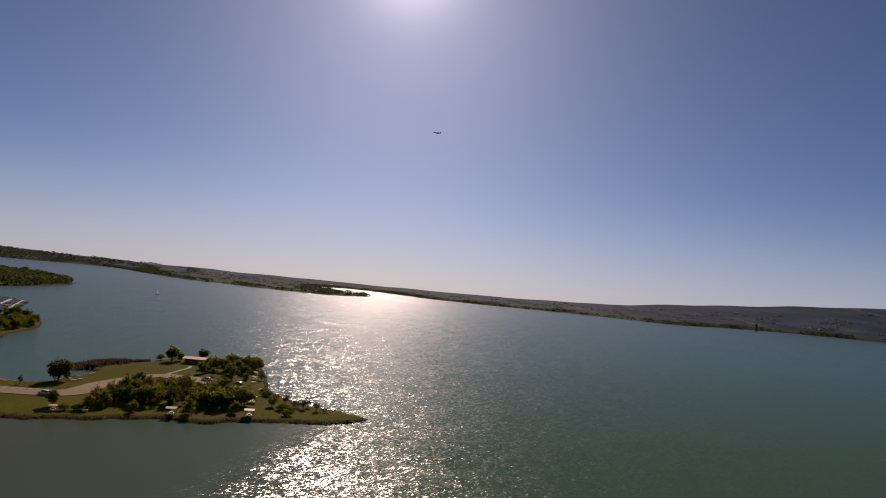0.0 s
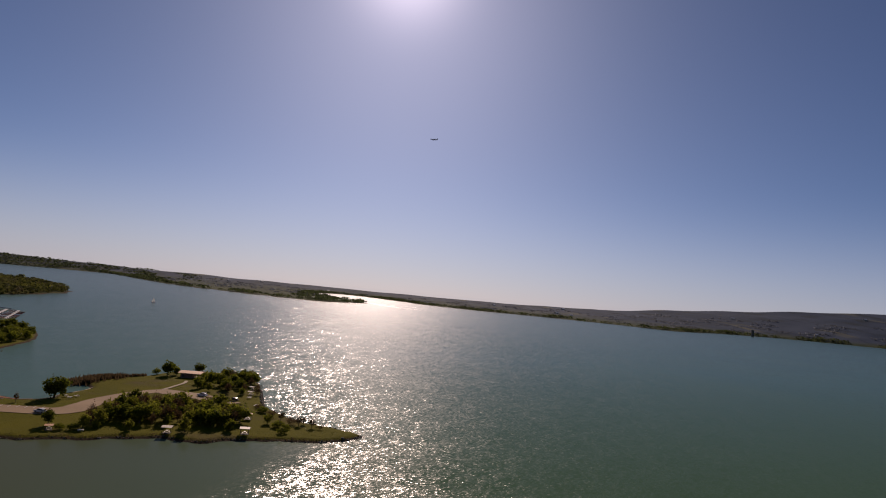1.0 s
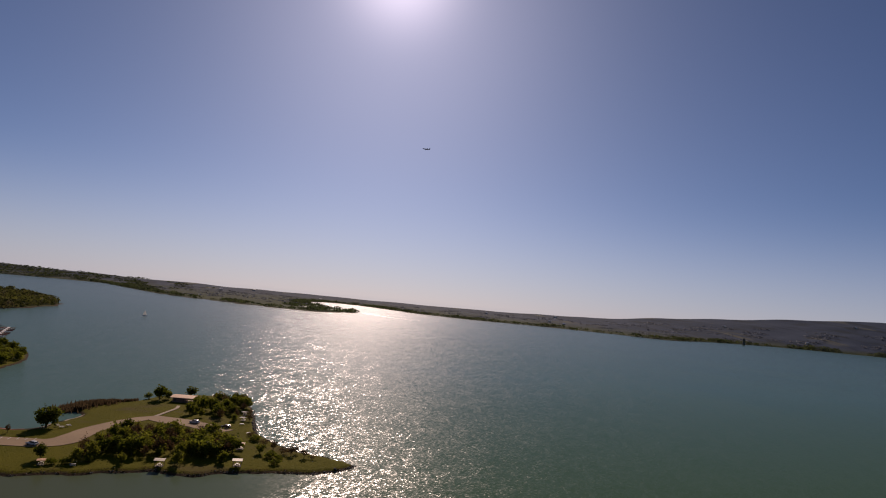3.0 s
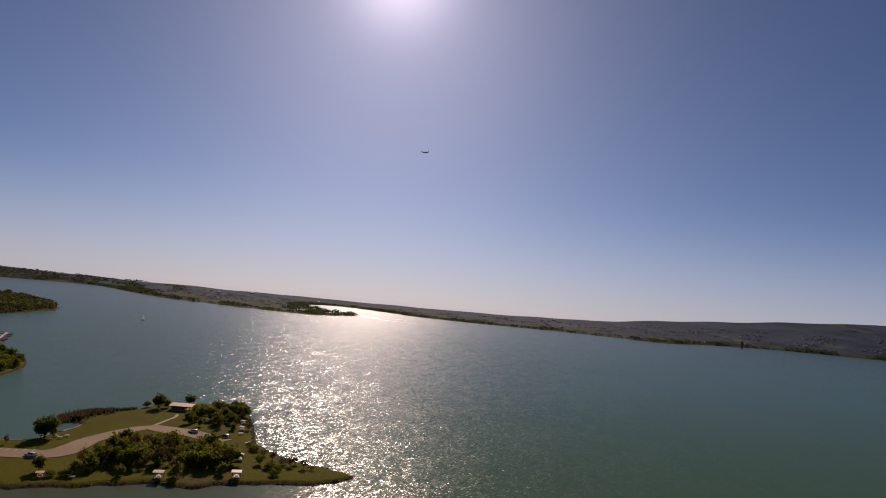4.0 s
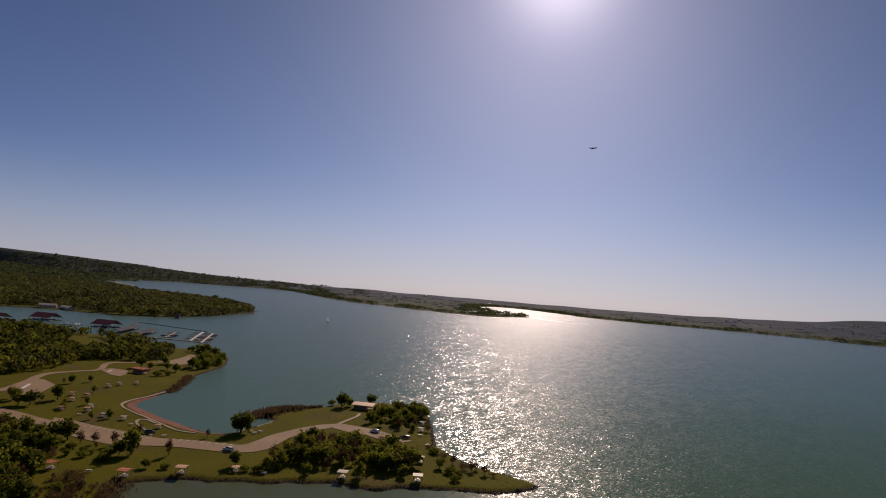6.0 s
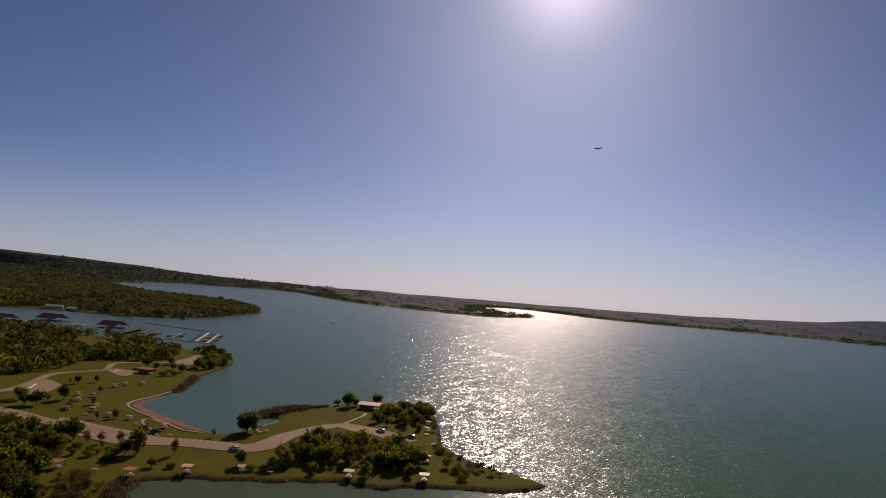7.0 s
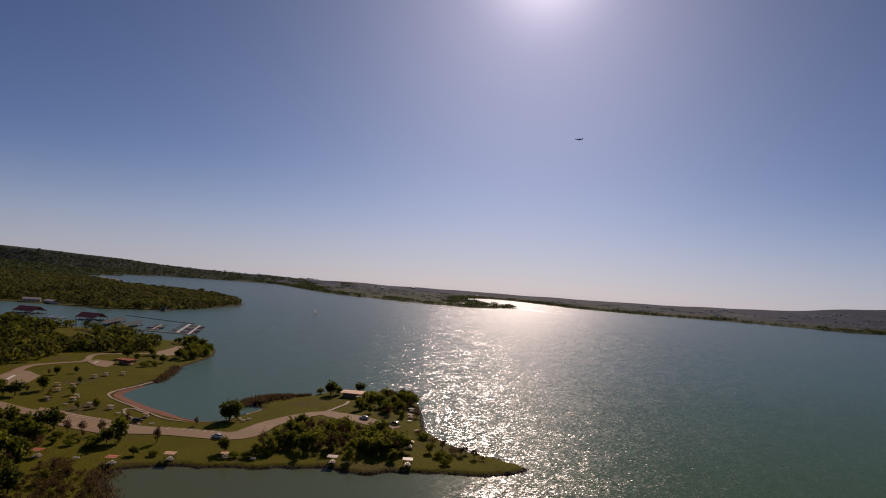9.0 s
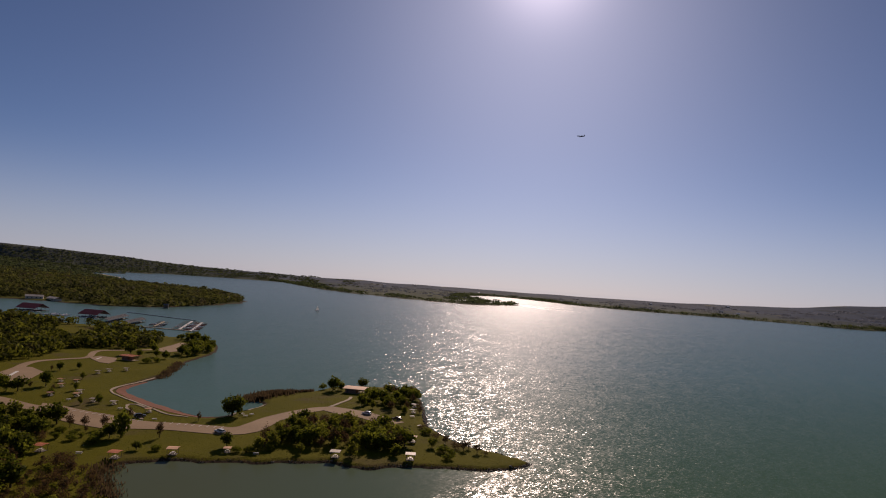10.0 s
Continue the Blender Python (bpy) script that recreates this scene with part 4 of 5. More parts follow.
def picnic_table(x, y, turn, group):
    ob = thing("picnic_table", "pale coated picnic table with two benches", "table", group, pose(x, y, ground_z(x, y) + 0.12, rz=turn))
    part("tabletop", box_bm((0, 0, 0.74, 1.9, 0.76, 0.06), bevel=0.012), TABLE, ob)
    for s in (-1, 1):
        part("bench", box_bm((0, 0.68 * s, 0.45, 1.9, 0.28, 0.05), bevel=0.012), TABLE, ob)
        bm = bmesh.new()
        for q in (-1, 1):
            tube(bm, (0.65 * s, 0.55 * q, -0.02), (0.65 * s, 0.2 * q, 0.72), 0.035)
        tube(bm, (0.65 * s, -0.78, 0.41), (0.65 * s, 0.78, 0.41), 0.03)
        part("leg_frame", bm, STEEL, ob)
    return ob


SHELTER = {}


def shelter_meshes():
    """Meshes that all shelters share: a pitched sheet roof on four posts over a slab."""
    bm = bmesh.new()
    prism(bm, [(-1.9, 2.13), (-1.9, 2.2), (0, 2.44), (1.9, 2.2), (1.9, 2.13), (0, 2.36)], 3.6)
    for i in range(13):
        y = -1.74 + 0.29 * i
        for s in (-1, 1):
            m = Matrix.Translation((0.95 * s, y, 2.33)) @ Matrix.Rotation(s * math.atan2(0.24, 1.9), 4, "Y")
            bmesh.ops.create_cube(bm, size=1, matrix=m @ Matrix.Diagonal((1.92, 0.04, 0.05, 1)))
    SHELTER["roof"] = bm
    SHELTER["post"] = tube(bmesh.new(), (0, 0, -0.2), (0, 0, 2.16), 0.07, 0.07, 8)
    SHELTER["beam"] = box_bm((0, 0, 2.08, 0.12, 3.3, 0.16), bevel=0.015)
    SHELTER["slab"] = box_bm((0, 0, 0.0, 2.7, 2.6, 0.24), bevel=0.03)
    for k in ("post", "beam", "slab"):
        SHELTER[k] = mesh_of(k, SHELTER[k], {"post": STEEL, "beam": STEEL, "slab": STONE}[k])
    roof = mesh_of("roof", SHELTER["roof"], ROOF_RUST)
    for k, mat in (("rust", ROOF_RUST), ("tan", ROOF_TAN), ("pale", ROOF_PALE)):
        me = roof.copy()
        me.materials.clear()
        me.materials.append(mat)
        SHELTER[k] = me


shelter_meshes()
ROOF_WORDS = {"rust": "rust red", "tan": "tan", "pale": "pale"}


def picnic_shelter(x, y, turn, roof, group, size=1.0):
    ob = thing("picnic_shelter", "open picnic shelter with a " + ROOF_WORDS[roof] + " pitched roof on four posts", "shelter", group,
               pose(x, y, ground_z(x, y) + 0.02, rz=turn) @ Matrix.Diagonal((size, size, size, 1)))
    part("roof", SHELTER[roof], None, ob)
    part("slab", SHELTER["slab"], None, ob)
    for px in (-1.5, 1.5):
        part("beam", SHELTER["beam"], None, ob).matrix_basis = pose(px, 0, 0)
        for py in (-1.4, 1.4):
            part("post", SHELTER["post"], None, ob).matrix_basis = pose(px, py, 0)
    picnic_table(x + 0.05, y - 0.1, turn + 4, group)
    return ob


for x, y, turn, roof in [(-126, 227, 80, "rust"), (-101, 225, 88, "rust"), (-86, 234, 95, "tan"), (-33.5, 244.5, 88, "pale"), (-7.5, 248, 90, "pale"),
                         (-8, 275, 84, "tan")]:
    picnic_shelter(x, y, turn, roof, "shelters along the inlet")
for x, y, turn, roof in [(-164.7, 323.5, 80, "pale"), (-162.4, 316.5, 85, "tan"), (-150.5, 308, 80, "pale"), (-140.3, 305.5, 85, "pale"),
                         (-120, 294.5, 80, "tan"), (-186, 382, 70, "pale"), (-184, 390.5, 75, "pale"), (-178, 398.5, 70, "pale"), (-181, 337, 80, "tan"),
                         (-180.5, 350, 75, "tan"), (-188.5, 350, 75, "tan"), (-173, 314, 60, "tan"), (-10, 333, 60, "pale"), (-10, 348, 55, "pale"), (-70, 241, 100, "tan")]:
    picnic_shelter(x, y, turn, roof, "shelters in the meadow", 0.74)
for x, y, turn in [(-113, 226, 10), (-83, 302, 70), (-80.5, 299, 20), (-79, 303, 50), (-60, 240, 15), (-6, 303, 60), (-161, 307, 40), (-132.6, 295.5, 10), (-111.8, 280.5, 30), (-10, 322, 20)]:
    picnic_table(x, y, turn, "loose picnic tables")


def pavilion(x, y, turn, long, deep, high, roof, name, label):
    z = ground_z(x, y)
    ob = thing(name, label, "building", m=pose(x, y, z, rz=turn))
    part("slab", box_bm((0, 0, 0.0, long, deep, 0.3), bevel=0.04), CONCRETE, ob)
    bm = bmesh.new()
    w, e = deep / 2 + 1.1, high
    prism(bm, [(-w, e), (-w, e + 0.14), (0, e + deep * 0.06 + 0.14), (w, e + 0.14), (w, e), (0, e + deep * 0.06)], long + 1.6, Matrix.Rotation(radians(90), 4, "Z"))
    r = part("roof", bm, roof, ob)
    n = int(long / 0.9)
    for s in (-1, 1):
        rib = bmesh.new()
        for i in range(n + 1):
            m = Matrix.Translation((-long / 2 + i * long / n, s * w / 2, e + deep * 0.03 + 0.16)) @ Matrix.Rotation(-s * math.atan2(deep * 0.06, w), 4, "X")
            bmesh.ops.create_cube(rib, size=1, matrix=m @ Matrix.Diagonal((0.06, w, 0.08, 1)))
        part("roof_seam", rib, roof, r)
    wall_l = long * 0.55
    t = 0.24
    bm = boxes(bmesh.new(), [(-long / 2 + wall_l / 2 + 0.4, -deep / 2 + 0.4, high / 2, wall_l, t, high), (-long / 2 + wall_l / 2 + 0.4, deep / 2 - 0.4, high / 2, wall_l, t, high),
                             (-long / 2 + 0.4, 0, high / 2, t, deep - 0.8 - t, high), (-long / 2 + wall_l + 0.4, 0, high / 2, t, deep - 0.8 - t, high)])
    part("wall", bm, BRICK, ob)
    part("door", box_bm((-long / 2 + wall_l * 0.3, -deep / 2 + 0.25, 1.15, 0.95, 0.08, 2.05), bevel=0.01), STEEL, ob, "dark steel door")
    for px in (long / 2 - 0.5, long / 2 - long * 0.22):
        for py in (-deep / 2 + 0.4, deep / 2 - 0.4):
            part("post", box_bm((px, py, high / 2, 0.28, 0.28, high), bevel=0.02), BRICK, ob)
    return ob


pavilion(-43.5, 380, -8, 10.5, 8.5, 2.5, ROOF_TAN, "pavilion", "low brick pavilion with a wide tan sheet roof")
pavilion(-196, 442, -20, 9, 6, 2.8, ROOF_RUST, "restroom_hut", "brown brick hut with a rust red roof beside the car park")

# ------------------------------------------------------------ cars


def car(x, y, turn, paint, words, z_up=0.18):
    ob = thing("car", words, "car", "parked cars", pose(x, y, ground_z(x, y) + z_up, rz=turn))
    bm = bmesh.new()
    prism(bm, [(-2.2, 0.32), (-2.26, 0.62), (-2.2, 0.92), (-1.0, 1.0), (1.0, 0.98), (2.1, 0.84), (2.28, 0.62), (2.26, 0.36), (2.0, 0.26), (-2.0, 0.26)], 1.76)
    body = part("body", bevelled(bm, 0.07), paint, ob, smooth=False)
    bm = bmesh.new()
    prism(bm, [(-2.0, 0.96), (-1.6, 1.44), (-1.2, 1.54), (0.2, 1.54), (0.55, 1.46), (1.15, 0.96)], 1.5)
    cabin = part("cabin", bevelled(bm, 0.06), paint, body)
    for s in (-1, 1):
        bm = bmesh.new()
        prism(bm, [(-1.75, 1.02), (-1.5, 1.4), (0.2, 1.44), (0.5, 1.38), (0.9, 1.02)], 0.03, Matrix.Translation((0, 0.755 * s, 0)))
        part("side_window", bm, GLASS, body)
    part("windscreen", box_bm((0, 0, 0, 0.03, 1.34, 0.6)), GLASS, body).matrix_basis = pose(0.88, 0, 1.24, ry=-50)
    part("rear_window", box_bm((0, 0, 0, 0.03, 1.3, 0.5)), GLASS, body).matrix_basis = pose(-1.84, 0, 1.2, ry=40)
    for px in (-1.38, 1.4):
        for s in (-1, 1):
            tyre = tube(bmesh.new(), (px, 0.7 * s, 0.33), (px, 0.9 * s, 0.33), 0.33, 0.33, 18)
            w = part("tyre", bevelled(tyre, 0.03), RUBBER, ob)
            part("rim", tube(bmesh.new(), (px, 0.88 * s, 0.33), (px, 0.915 * s, 0.33), 0.2, 0.2, 12), RIM, w)
    for s in (-1, 1):
        part("headlight", box_bm((2.2, 0.62 * s, 0.7, 0.12, 0.34, 0.13), bevel=0.02), LAMP, ob)
        part("tail_light", box_bm((-2.22, 0.68 * s, 0.78, 0.1, 0.26, 0.14), bevel=0.02), REDLENS, ob)
    for px, name in ((2.26, "bumper"), (-2.24, "bumper")):
        part(name, box_bm((px, 0, 0.42, 0.12, 1.66, 0.2), bevel=0.03), DARK, ob)
    return ob


car(-81.3, 267.6, 155, WHITE, "white car parked at the road's edge")
car(-31, 321, 160, WHITE, "white car with dark windows on the point's car park")
car(-16.5, 314, 150, DARK, "dark car at the car park's end")
car(-119.5, 284.5, 30, DARK, "dark car beside the beach path")

# ------------------------------------------------------------ marina


def covered_dock(x, y, turn, long, deep, roof, words, bays):
    ob = thing("covered_dock", words, "boat dock", "covered docks", pose(x, y, 0, rz=turn))
    bm = bmesh.new()
    w = deep / 2
    prism(bm, [(-w, 3.2), (-w, 3.4), (0, 3.4 + deep * 0.22), (w, 3.4), (w, 3.2), (0, 3.2 + deep * 0.22)], long, Matrix.Rotation(radians(90), 4, "Z"))
    r = part("roof", bm, roof, ob)
    n = int(long / 2)
    rib = bmesh.new()
    for i in range(n + 1):
        for s in (-1, 1):
            m = Matrix.Translation((-long / 2 + i * long / n, s * w / 2, 3.43 + deep * 0.11)) @ Matrix.Rotation(-s * math.atan2(deep * 0.22, w), 4, "X")
            bmesh.ops.create_cube(rib, size=1, matrix=m @ Matrix.Diagonal((0.1, w, 0.1, 1)))
    part("roof_seam", rib, roof, r)
    part("walkway", box_bm((0, 0, 0.3, long, 1.8, 0.5), bevel=0.05), WOOD, ob)
    for i in range(bays + 1):
        px = -long / 2 + 0.4 + i * (long - 0.8) / bays
        part("finger_pier", box_bm((px, 0, 0.28, 0.9, deep - 0.5, 0.45), bevel=0.04), WOOD, ob)
        for py in (-w + 0.5, w - 0.5):
            part("post", tube(bmesh.new(), (px, py, 0.2), (px, py, 3.35), 0.12), STEEL, ob)
    return ob


HULL_WORDS = {WHITE: "white open", DARK: "dark hulled", ROOF_WINE: "maroon hulled"}


def motor_boat(x, y, turn, long, group, paint=WHITE):
    ob = thing("motor_boat", HULL_WORDS[paint] + " motor boat moored at the dock", "boat", group, pose(x, y, 0, rz=turn))
    bm = bmesh.new()
    w = long * 0.17
    rings = []
    for sx, sw, zk in ((-0.5, 0.9, -0.2), (-0.1, 1.0, -0.25), (0.25, 0.8, -0.15), (0.42, 0.4, 0.1), (0.5, 0.04, 0.4)):
        px = sx * long
        rings.append([bm.verts.new(c) for c in ((px, -w * sw, 0.75), (px, -w * sw * 0.8, 0.05), (px, 0, zk), (px, w * sw * 0.8, 0.05), (px, w * sw, 0.75))])
    for r1, r2 in zip(rings, rings[1:]):
        for i in range(4):
            bm.faces.new((r1[i], r1[i + 1], r2[i + 1], r2[i]))
        bm.faces.new((r1[4], r1[0], r2[0], r2[4]))
    bm.faces.new(rings[0])
    bm.faces.new(rings[-1][::-1])
    hull = part("hull", bm, paint, ob)
    part("windshield", box_bm((long * 0.12, 0, 1.0, 0.08, w * 1.5, 0.5), bevel=0.02), GLASS, ob)
    part("seat", box_bm((-long * 0.1, 0, 0.95, 0.6, w * 1.3, 0.4), bevel=0.06), TABLE, ob)
    part("outboard", box_bm((-long * 0.53, 0, 0.7, 0.5, 0.45, 0.9), bevel=0.08), DARK, ob)
    return ob


def pier(x, y, turn, long, wide, words, fingers=0, reach=0.0, deck=CONCRETE):
    ob = thing("pier", words, "pier", "marina piers", pose(x, y, 0, rz=turn))
    part("deck", box_bm((long / 2, 0, 0.4, long, wide, 0.35), bevel=0.04), deck, ob)
    n = max(2, int(long / 5))
    for i in range(n + 1):
        part("float", box_bm((0.6 + i * (long - 1.2) / n, 0, 0.05, 1.0, wide * 0.9, 0.4), bevel=0.05), DARK, ob)
    for i in range(fingers):
        px = 2 + i * (long - 4) / max(1, fingers - 1)
        for s in (-1, 1):
            part("finger_pier", box_bm((px, s * (reach / 2 + wide / 2), 0.38, 0.9, reach, 0.28), bevel=0.03), WOOD, ob)
    return ob


covered_dock(-464, 782, -8, 25, 23, ROOF_WINE, "covered dock under a dark wine red roof", 5)
covered_dock(-490, 733, -8, 24, 22, ROOF_WINE, "covered dock under a dark wine red roof near the shore", 5)
covered_dock(-378, 752, -12, 24, 22, ROOF_WINE, "covered dock under a broad dark wine red roof", 5)
covered_dock(-341, 722, 101, 78, 9, ROOF_GREY, "long narrow covered dock under a light grey sheet roof", 7)
covered_dock(-312, 700, 98, 62, 8.5, ROOF_GREY, "shorter narrow covered dock under a light grey sheet roof", 6)
pier(-255, 676, 104, 110, 2.6, "long pale pier with boat slips on both sides", 9, 7, TABLE)
pier(-240, 665, 104, 112, 2.6, "outer pale pier with boat slips on both sides", 8, 5, TABLE)
pier(-285, 688, 104, 66, 2.2, "pale pier with moored boats", 6, 5)
pier(-387, 852, -28, 118, 1.8, "long dark floating breakwater across the marina mouth", deck=DARK)
pier(-318, 680, -8, 76, 2.4, "pale walkway along the marina shore")
boat_rng = np.random.default_rng(501)
for i in range(7):
    for base in ((-255, 676), (-285, 688)):
        d = 5 + i * 8.5 * (0.62 if base[0] < -270 else 1)
        s = 1 if i % 2 else -1
        a = radians(104)
        bx, by = base[0] + d * math.cos(a) - s * 4.8 * math.sin(a), base[1] + d * math.sin(a) + s * 4.8 * math.cos(a)
        if boat_rng.uniform() < 0.8:
            motor_boat(bx, by, 104 + 90 * s, boat_rng.uniform(5.5, 7.0), "boats in the slips", WHITE if boat_rng.uniform() < 0.7 else DARK)
for i in range(12):
    d, s, a = 7 + i * 8.4, 1 if i % 2 else -1, radians(104)
    bx, by = -240 + d * math.cos(a) - s * 4.2 * math.sin(a), 665 + d * math.sin(a) + s * 4.2 * math.cos(a)
    motor_boat(bx, by, 104 + 90 * s, boat_rng.uniform(5.5, 6.8), "boats at the outer pier", ROOF_WINE if i % 3 else WHITE)
for bx, by, bt in [(-416, 744, 20), (-421, 752, 25), (-408, 748, 15), (-426, 742, 30), (-404, 739, 10), (-473, 770, 85), (-463, 768, 85), (-455, 767, 85), (-448, 766, 85), (-388, 739, 80), (-377, 737, 80), (-367, 735, 80), (-424, 760, 40), (-410, 756, 5)]:
    motor_boat(bx, by, bt, boat_rng.uniform(6.5, 9.0), "boats between the docks")


def moor_in_dock(x, y, turn, long, deep, bays):
    """Boats in most of the slips under a dock's roof."""
    m = pose(x, y, 0, rz=turn)
    for i in range(bays):
        px = -long / 2 + 0.4 + (i + 0.5) * (long - 0.8) / bays
        for s in (-1, 1):
            if boat_rng.uniform() < 0.75:
                p = m @ Vector((px, s * (deep / 4 + 0.6), 0))
                motor_boat(p.x, p.y, turn + 90 * s, min(deep / 2 - 2.2, 7.5), "boats under the dock roofs", WHITE if boat_rng.uniform() < 0.5 else DARK)


moor_in_dock(-464, 782, -8, 25, 23, 5)
moor_in_dock(-490, 733, -8, 24, 22, 5)
moor_in_dock(-378, 752, -12, 24, 22, 5)


def floating_hut(x, y, turn):
    ob = thing("floating_hut", "dark floating hut with a pale roof moored off the headland", "boathouse", m=pose(x, y, 0, rz=turn) @ Matrix.Diagonal((0.85, 0.95, 1.55, 1)))
    part("pontoon", box_bm((0, 0, 0.25, 9, 6, 0.7), bevel=0.08), DARK, ob)
    bm = boxes(bmesh.new(), [(0, -2.0, 1.9, 7, 0.2, 2.6), (0, 2.0, 1.9, 7, 0.2, 2.6), (-3.4, 0, 1.9, 0.2, 3.8, 2.6), (3.4, 0, 1.9, 0.2, 3.8, 2.6)])
    part("wall", bm, STEEL, ob)
    bm = bmesh.new()
    prism(bm, [(-2.8, 3.1), (-2.8, 3.3), (0, 4.2), (2.8, 3.3), (2.8, 3.1), (0, 4.0)], 8, Matrix.Rotation(radians(90), 4, "Z"))
    part("roof", bm, ROOF_GREY, ob)
    return ob


floating_hut(-392, 980, 10)


def sailboat(x, y, turn):
    ob = thing("sailboat", "small white sailboat with a raised mainsail on the open lake", "sailboat", m=pose(x, y, 0, rz=turn))
    bm = bmesh.new()
    rings = []
    for sx, sw, zk in ((-3.2, 0.8, 0.0), (-1, 1.15, -0.35), (1.5, 0.9, -0.3), (2.8, 0.4, 0.0), (3.6, 0.05, 0.6)):
        rings.append([bm.verts.new(c) for c in ((sx, -sw, 0.8), (sx, -sw * 0.7, 0.05), (sx, 0, zk), (sx, sw * 0.7, 0.05), (sx, sw, 0.8))])
    for r1, r2 in zip(rings, rings[1:]):
        for i in range(4):
            bm.faces.new((r1[i], r1[i + 1], r2[i + 1], r2[i]))
        bm.faces.new((r1[4], r1[0], r2[0], r2[4]))
    bm.faces.new(rings[0])
    bm.faces.new(rings[-1][::-1])
    part("hull", bm, WHITE, ob)
    part("mast", tube(bmesh.new(), (0.6, 0, 0.6), (0.6, 0, 9.2), 0.08, 0.05), RIM, ob)
    part("boom", tube(bmesh.new(), (0.6, 0, 1.6), (-2.9, 0.3, 1.6), 0.06), RIM, ob)
    for name, pts in (("mainsail", [(0.5, 1.7), (-2.8, 1.7), (-1.6, 4.6), (-0.3, 7.4), (0.5, 9.0)]), ("jib", [(0.75, 1.5), (3.4, 1.0), (2.2, 3.9), (0.8, 7.6)])):
        bm = bmesh.new()
        prism(bm, pts, 0.05)
        part(name, bm, SAIL, ob)
    return ob


sailboat(-213, 1190, 165)


# ------------------------------------------------------------ far buildings, intake tower, airliner
HOUSE_RNG = np.random.default_rng(601)


def house(x, y, long, deep, high, wall, roof, words, group):
    z = ground_z(x, y)
    ob = thing("house", words, "building", group, pose(x, y, z - 0.5, rz=HOUSE_RNG.uniform(-40, 40)))
    bm = bmesh.new()
    boxes(bm, [(0, -deep / 2, high / 2, long, 0.3, high), (0, deep / 2, high / 2, long, 0.3, high), (-long / 2, 0, high / 2, 0.3, deep - 0.3, high),
               (long / 2, 0, high / 2, 0.3, deep - 0.3, high)])
    w = part("wall", bm, wall, ob)
    bm = bmesh.new()
    d = deep / 2 + 0.6
    prism(bm, [(-d, high), (-d, high + 0.25), (0, high + deep * 0.25), (d, high + 0.25), (d, high), (0, high + deep * 0.25 - 0.25)], long + 1,
          Matrix.Rotation(radians(90), 4, "Z"))
    part("roof", bm, roof, ob)
    n = max(2, int(long / 5))
    for i in range(n):
        part("window", box_bm((-long / 2 + (i + 0.5) * long / n, -deep / 2 - 0.16, high * 0.55, 1.6, 0.1, 1.4), bevel=0.02), GLASS, w)
    return ob


house(-578, 975, 22, 10, 3.4, CREAM, ROOF_PALE, "white lodge at the headland's shore", "headland houses")
house(-548, 972, 30, 9, 3.0, CREAM, ROOF_PALE, "long white boat shed at the headland's shore", "headland houses")
for i in range(13):
    az = radians(HOUSE_RNG.uniform(-24, 46))
    r = HOUSE_RNG.uniform(3400, 4700)
    x, y = r * math.sin(az), r * math.cos(az)
    if ground_z(x, y) > 4:
        house(x, y, HOUSE_RNG.uniform(12, 26), HOUSE_RNG.uniform(10, 15), HOUSE_RNG.uniform(5, 7), CREAM, WHITE,
              "white distant house among the far woods", "houses across the lake")


def intake_tower(x, y):
    ob = thing("intake_tower", "grey concrete intake tower rising from the water near the far shore", "tower", m=pose(x, y, 0))
    part("shaft", tube(bmesh.new(), (0, 0, -5), (0, 0, 22), 6.5, 5.5, 20), STONE, ob)
    part("deck", bevelled(tube(bmesh.new(), (0, 0, 22), (0, 0, 23.2), 8, 8, 20), 0.2), STONE, ob)
    part("hoist_house", box_bm((0, 0, 26.2, 8, 7, 6), bevel=0.2), STONE, ob)
    part("roof", box_bm((0, 0, 29.5, 9, 8, 0.6), bevel=0.1), ROOF_GREY, ob)
    for s in (-1, 1):
        part("window", box_bm((2 * s, -3.52, 26.6, 1.6, 0.12, 1.8)), GLASS, ob)
    return ob


intake_tower(2020, 2640)


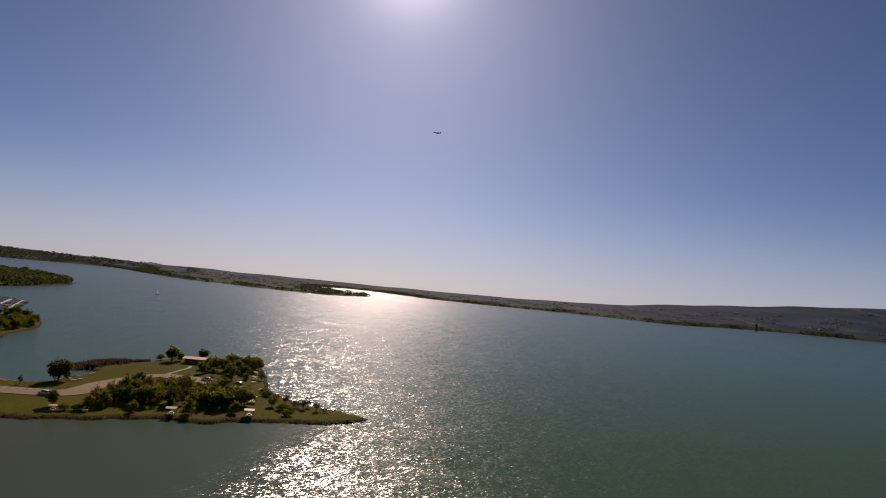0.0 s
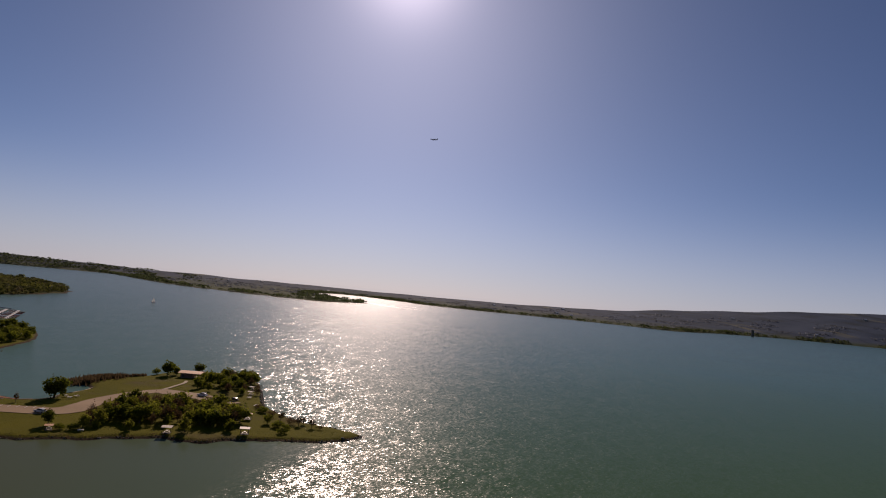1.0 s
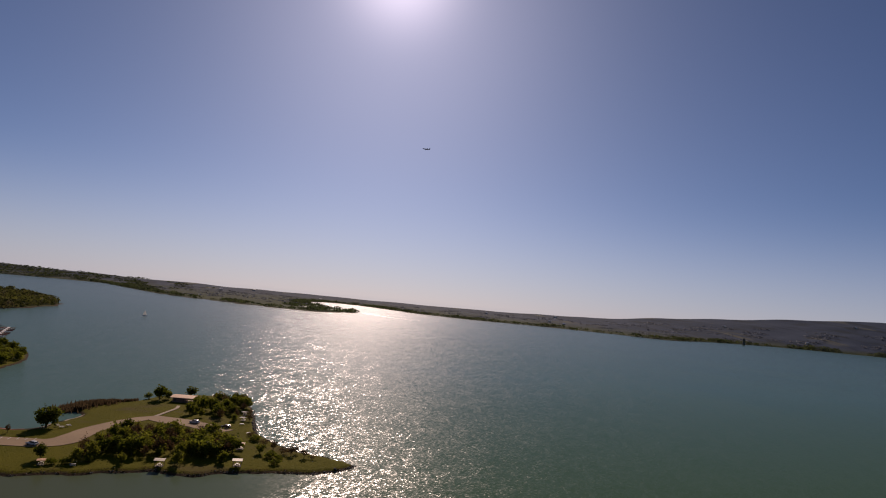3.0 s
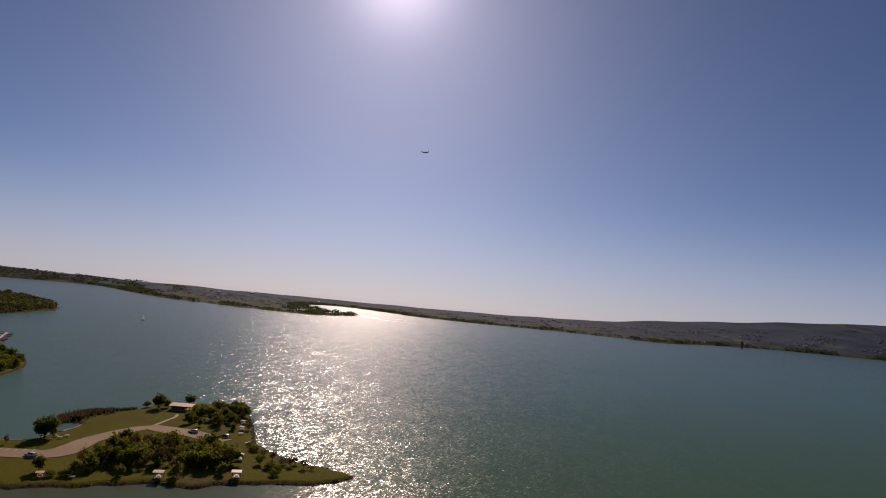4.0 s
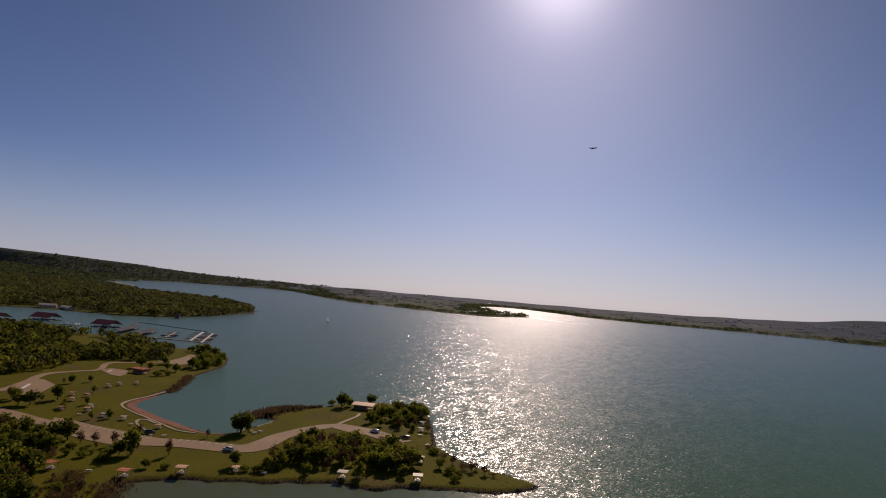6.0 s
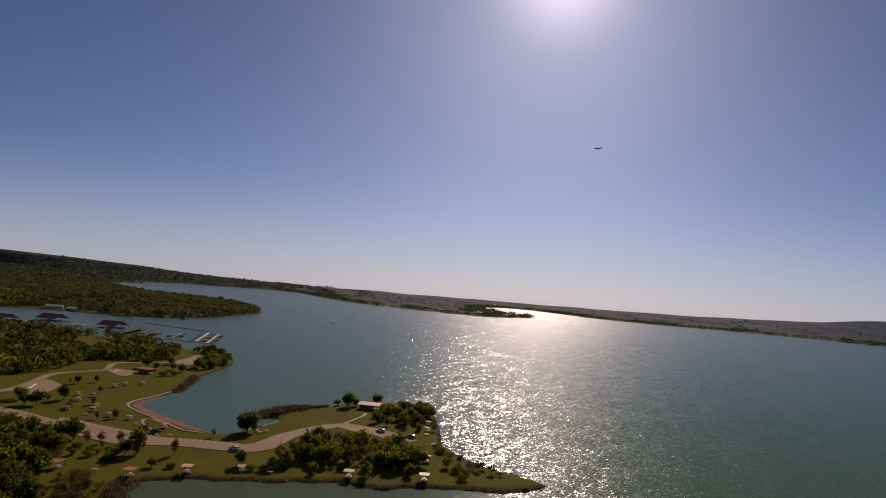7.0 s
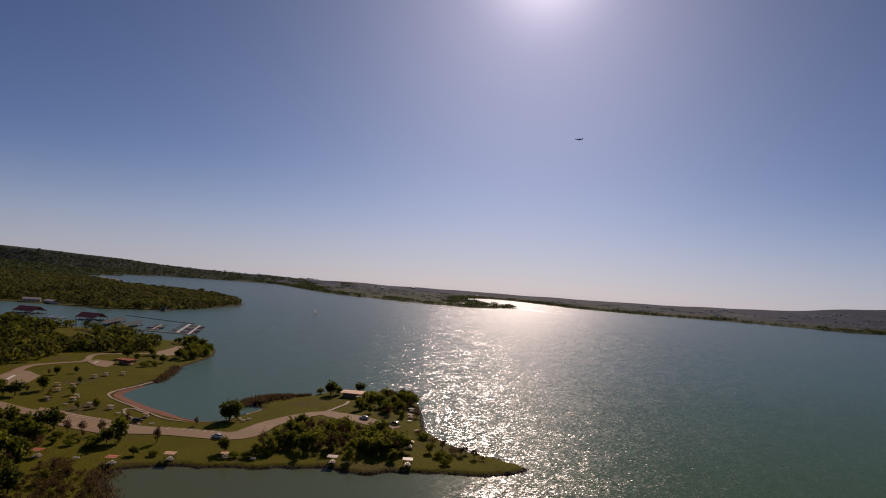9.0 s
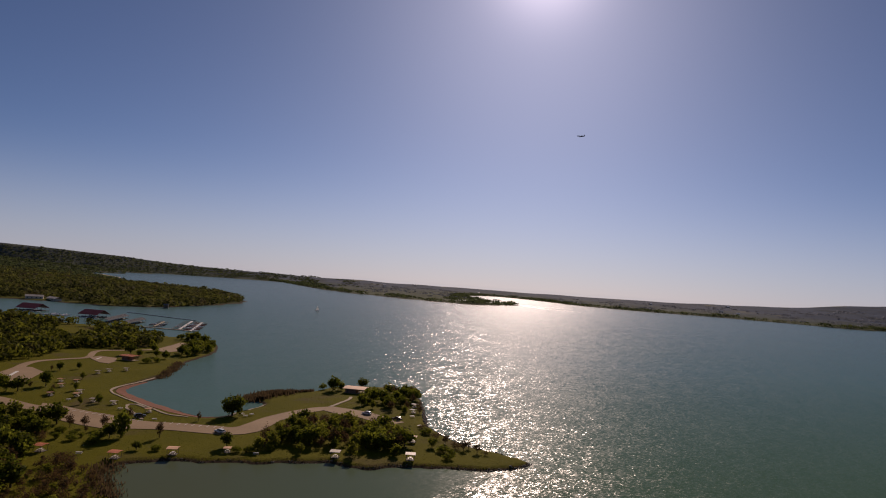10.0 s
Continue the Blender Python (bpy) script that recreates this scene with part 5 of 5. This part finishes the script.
def airliner(m):
    ob = thing("airliner", "dark airliner silhouette crossing the clear sky", "airplane", m=m)
    bm = bmesh.new()
    prof = [(-17, 0.2), (-14, 1.1), (-8, 1.9), (8, 1.9), (13, 1.7), (15.8, 1.1), (17, 0.25)]
    prev = None
    for px, r in prof:
        lift = 1.0 if px < -13 else 0.0
        ring = [bm.verts.new((px, r * math.cos(math.tau * i / 14), r * math.sin(math.tau * i / 14) + lift)) for i in range(14)]
        if prev:
            for i in range(14):
                bm.faces.new((prev[i], prev[(i + 1) % 14], ring[(i + 1) % 14], ring[i]))
        else:
            bm.faces.new(ring)
        prev = ring
    bm.faces.new(prev[::-1])
    part("fuselage", bm, HULL, ob, smooth=True)
    for s in (-1, 1):
        bm = bmesh.new()
        lo = [(4.5, 1.5 * s, -0.9), (-3, 1.5 * s, -0.9), (-6.5, 17 * s, 0.9), (-4.6, 17 * s, 0.9)]
        v = [bm.verts.new(p) for p in lo] + [bm.verts.new((p[0], p[1], p[2] + (0.7 if i < 2 else 0.25))) for i, p in enumerate(lo)]
        for q in ((0, 1, 2, 3), (4, 5, 6, 7), (0, 1, 5, 4), (1, 2, 6, 5), (2, 3, 7, 6), (3, 0, 4, 7)):
            bm.faces.new([v[i] for i in q])
        part("wing", bm, HULL, ob)
        part("engine", tube(bmesh.new(), (0.2, 5.6 * s, -2.0), (4.4, 5.6 * s, -2.0), 0.9, 1.15, 14), HULL, ob)
        bm = bmesh.new()
        lo = [(-12.6, 0.5 * s, 1.6), (-16.2, 0.5 * s, 1.6), (-17.4, 6.2 * s, 2.0), (-15.8, 6.2 * s, 2.0)]
        v = [bm.verts.new(p) for p in lo] + [bm.verts.new((p[0], p[1], p[2] + 0.3)) for p in lo]
        for q in ((0, 1, 2, 3), (4, 5, 6, 7), (0, 1, 5, 4), (1, 2, 6, 5), (2, 3, 7, 6), (3, 0, 4, 7)):
            bm.faces.new([v[i] for i in q])
        part("tailplane", bm, HULL, ob)
    bm = bmesh.new()
    prism(bm, [(-10.5, 1.6), (-16.2, 1.8), (-18.2, 8.2), (-15.8, 8.2)], 0.5)
    part("tail_fin", bm, HULL, ob)
    return ob


airliner(pose(478, 2505, 643, rx=0, ry=-2, rz=176) @ Matrix.Diagonal((0.85, 0.85, 0.85, 1)))
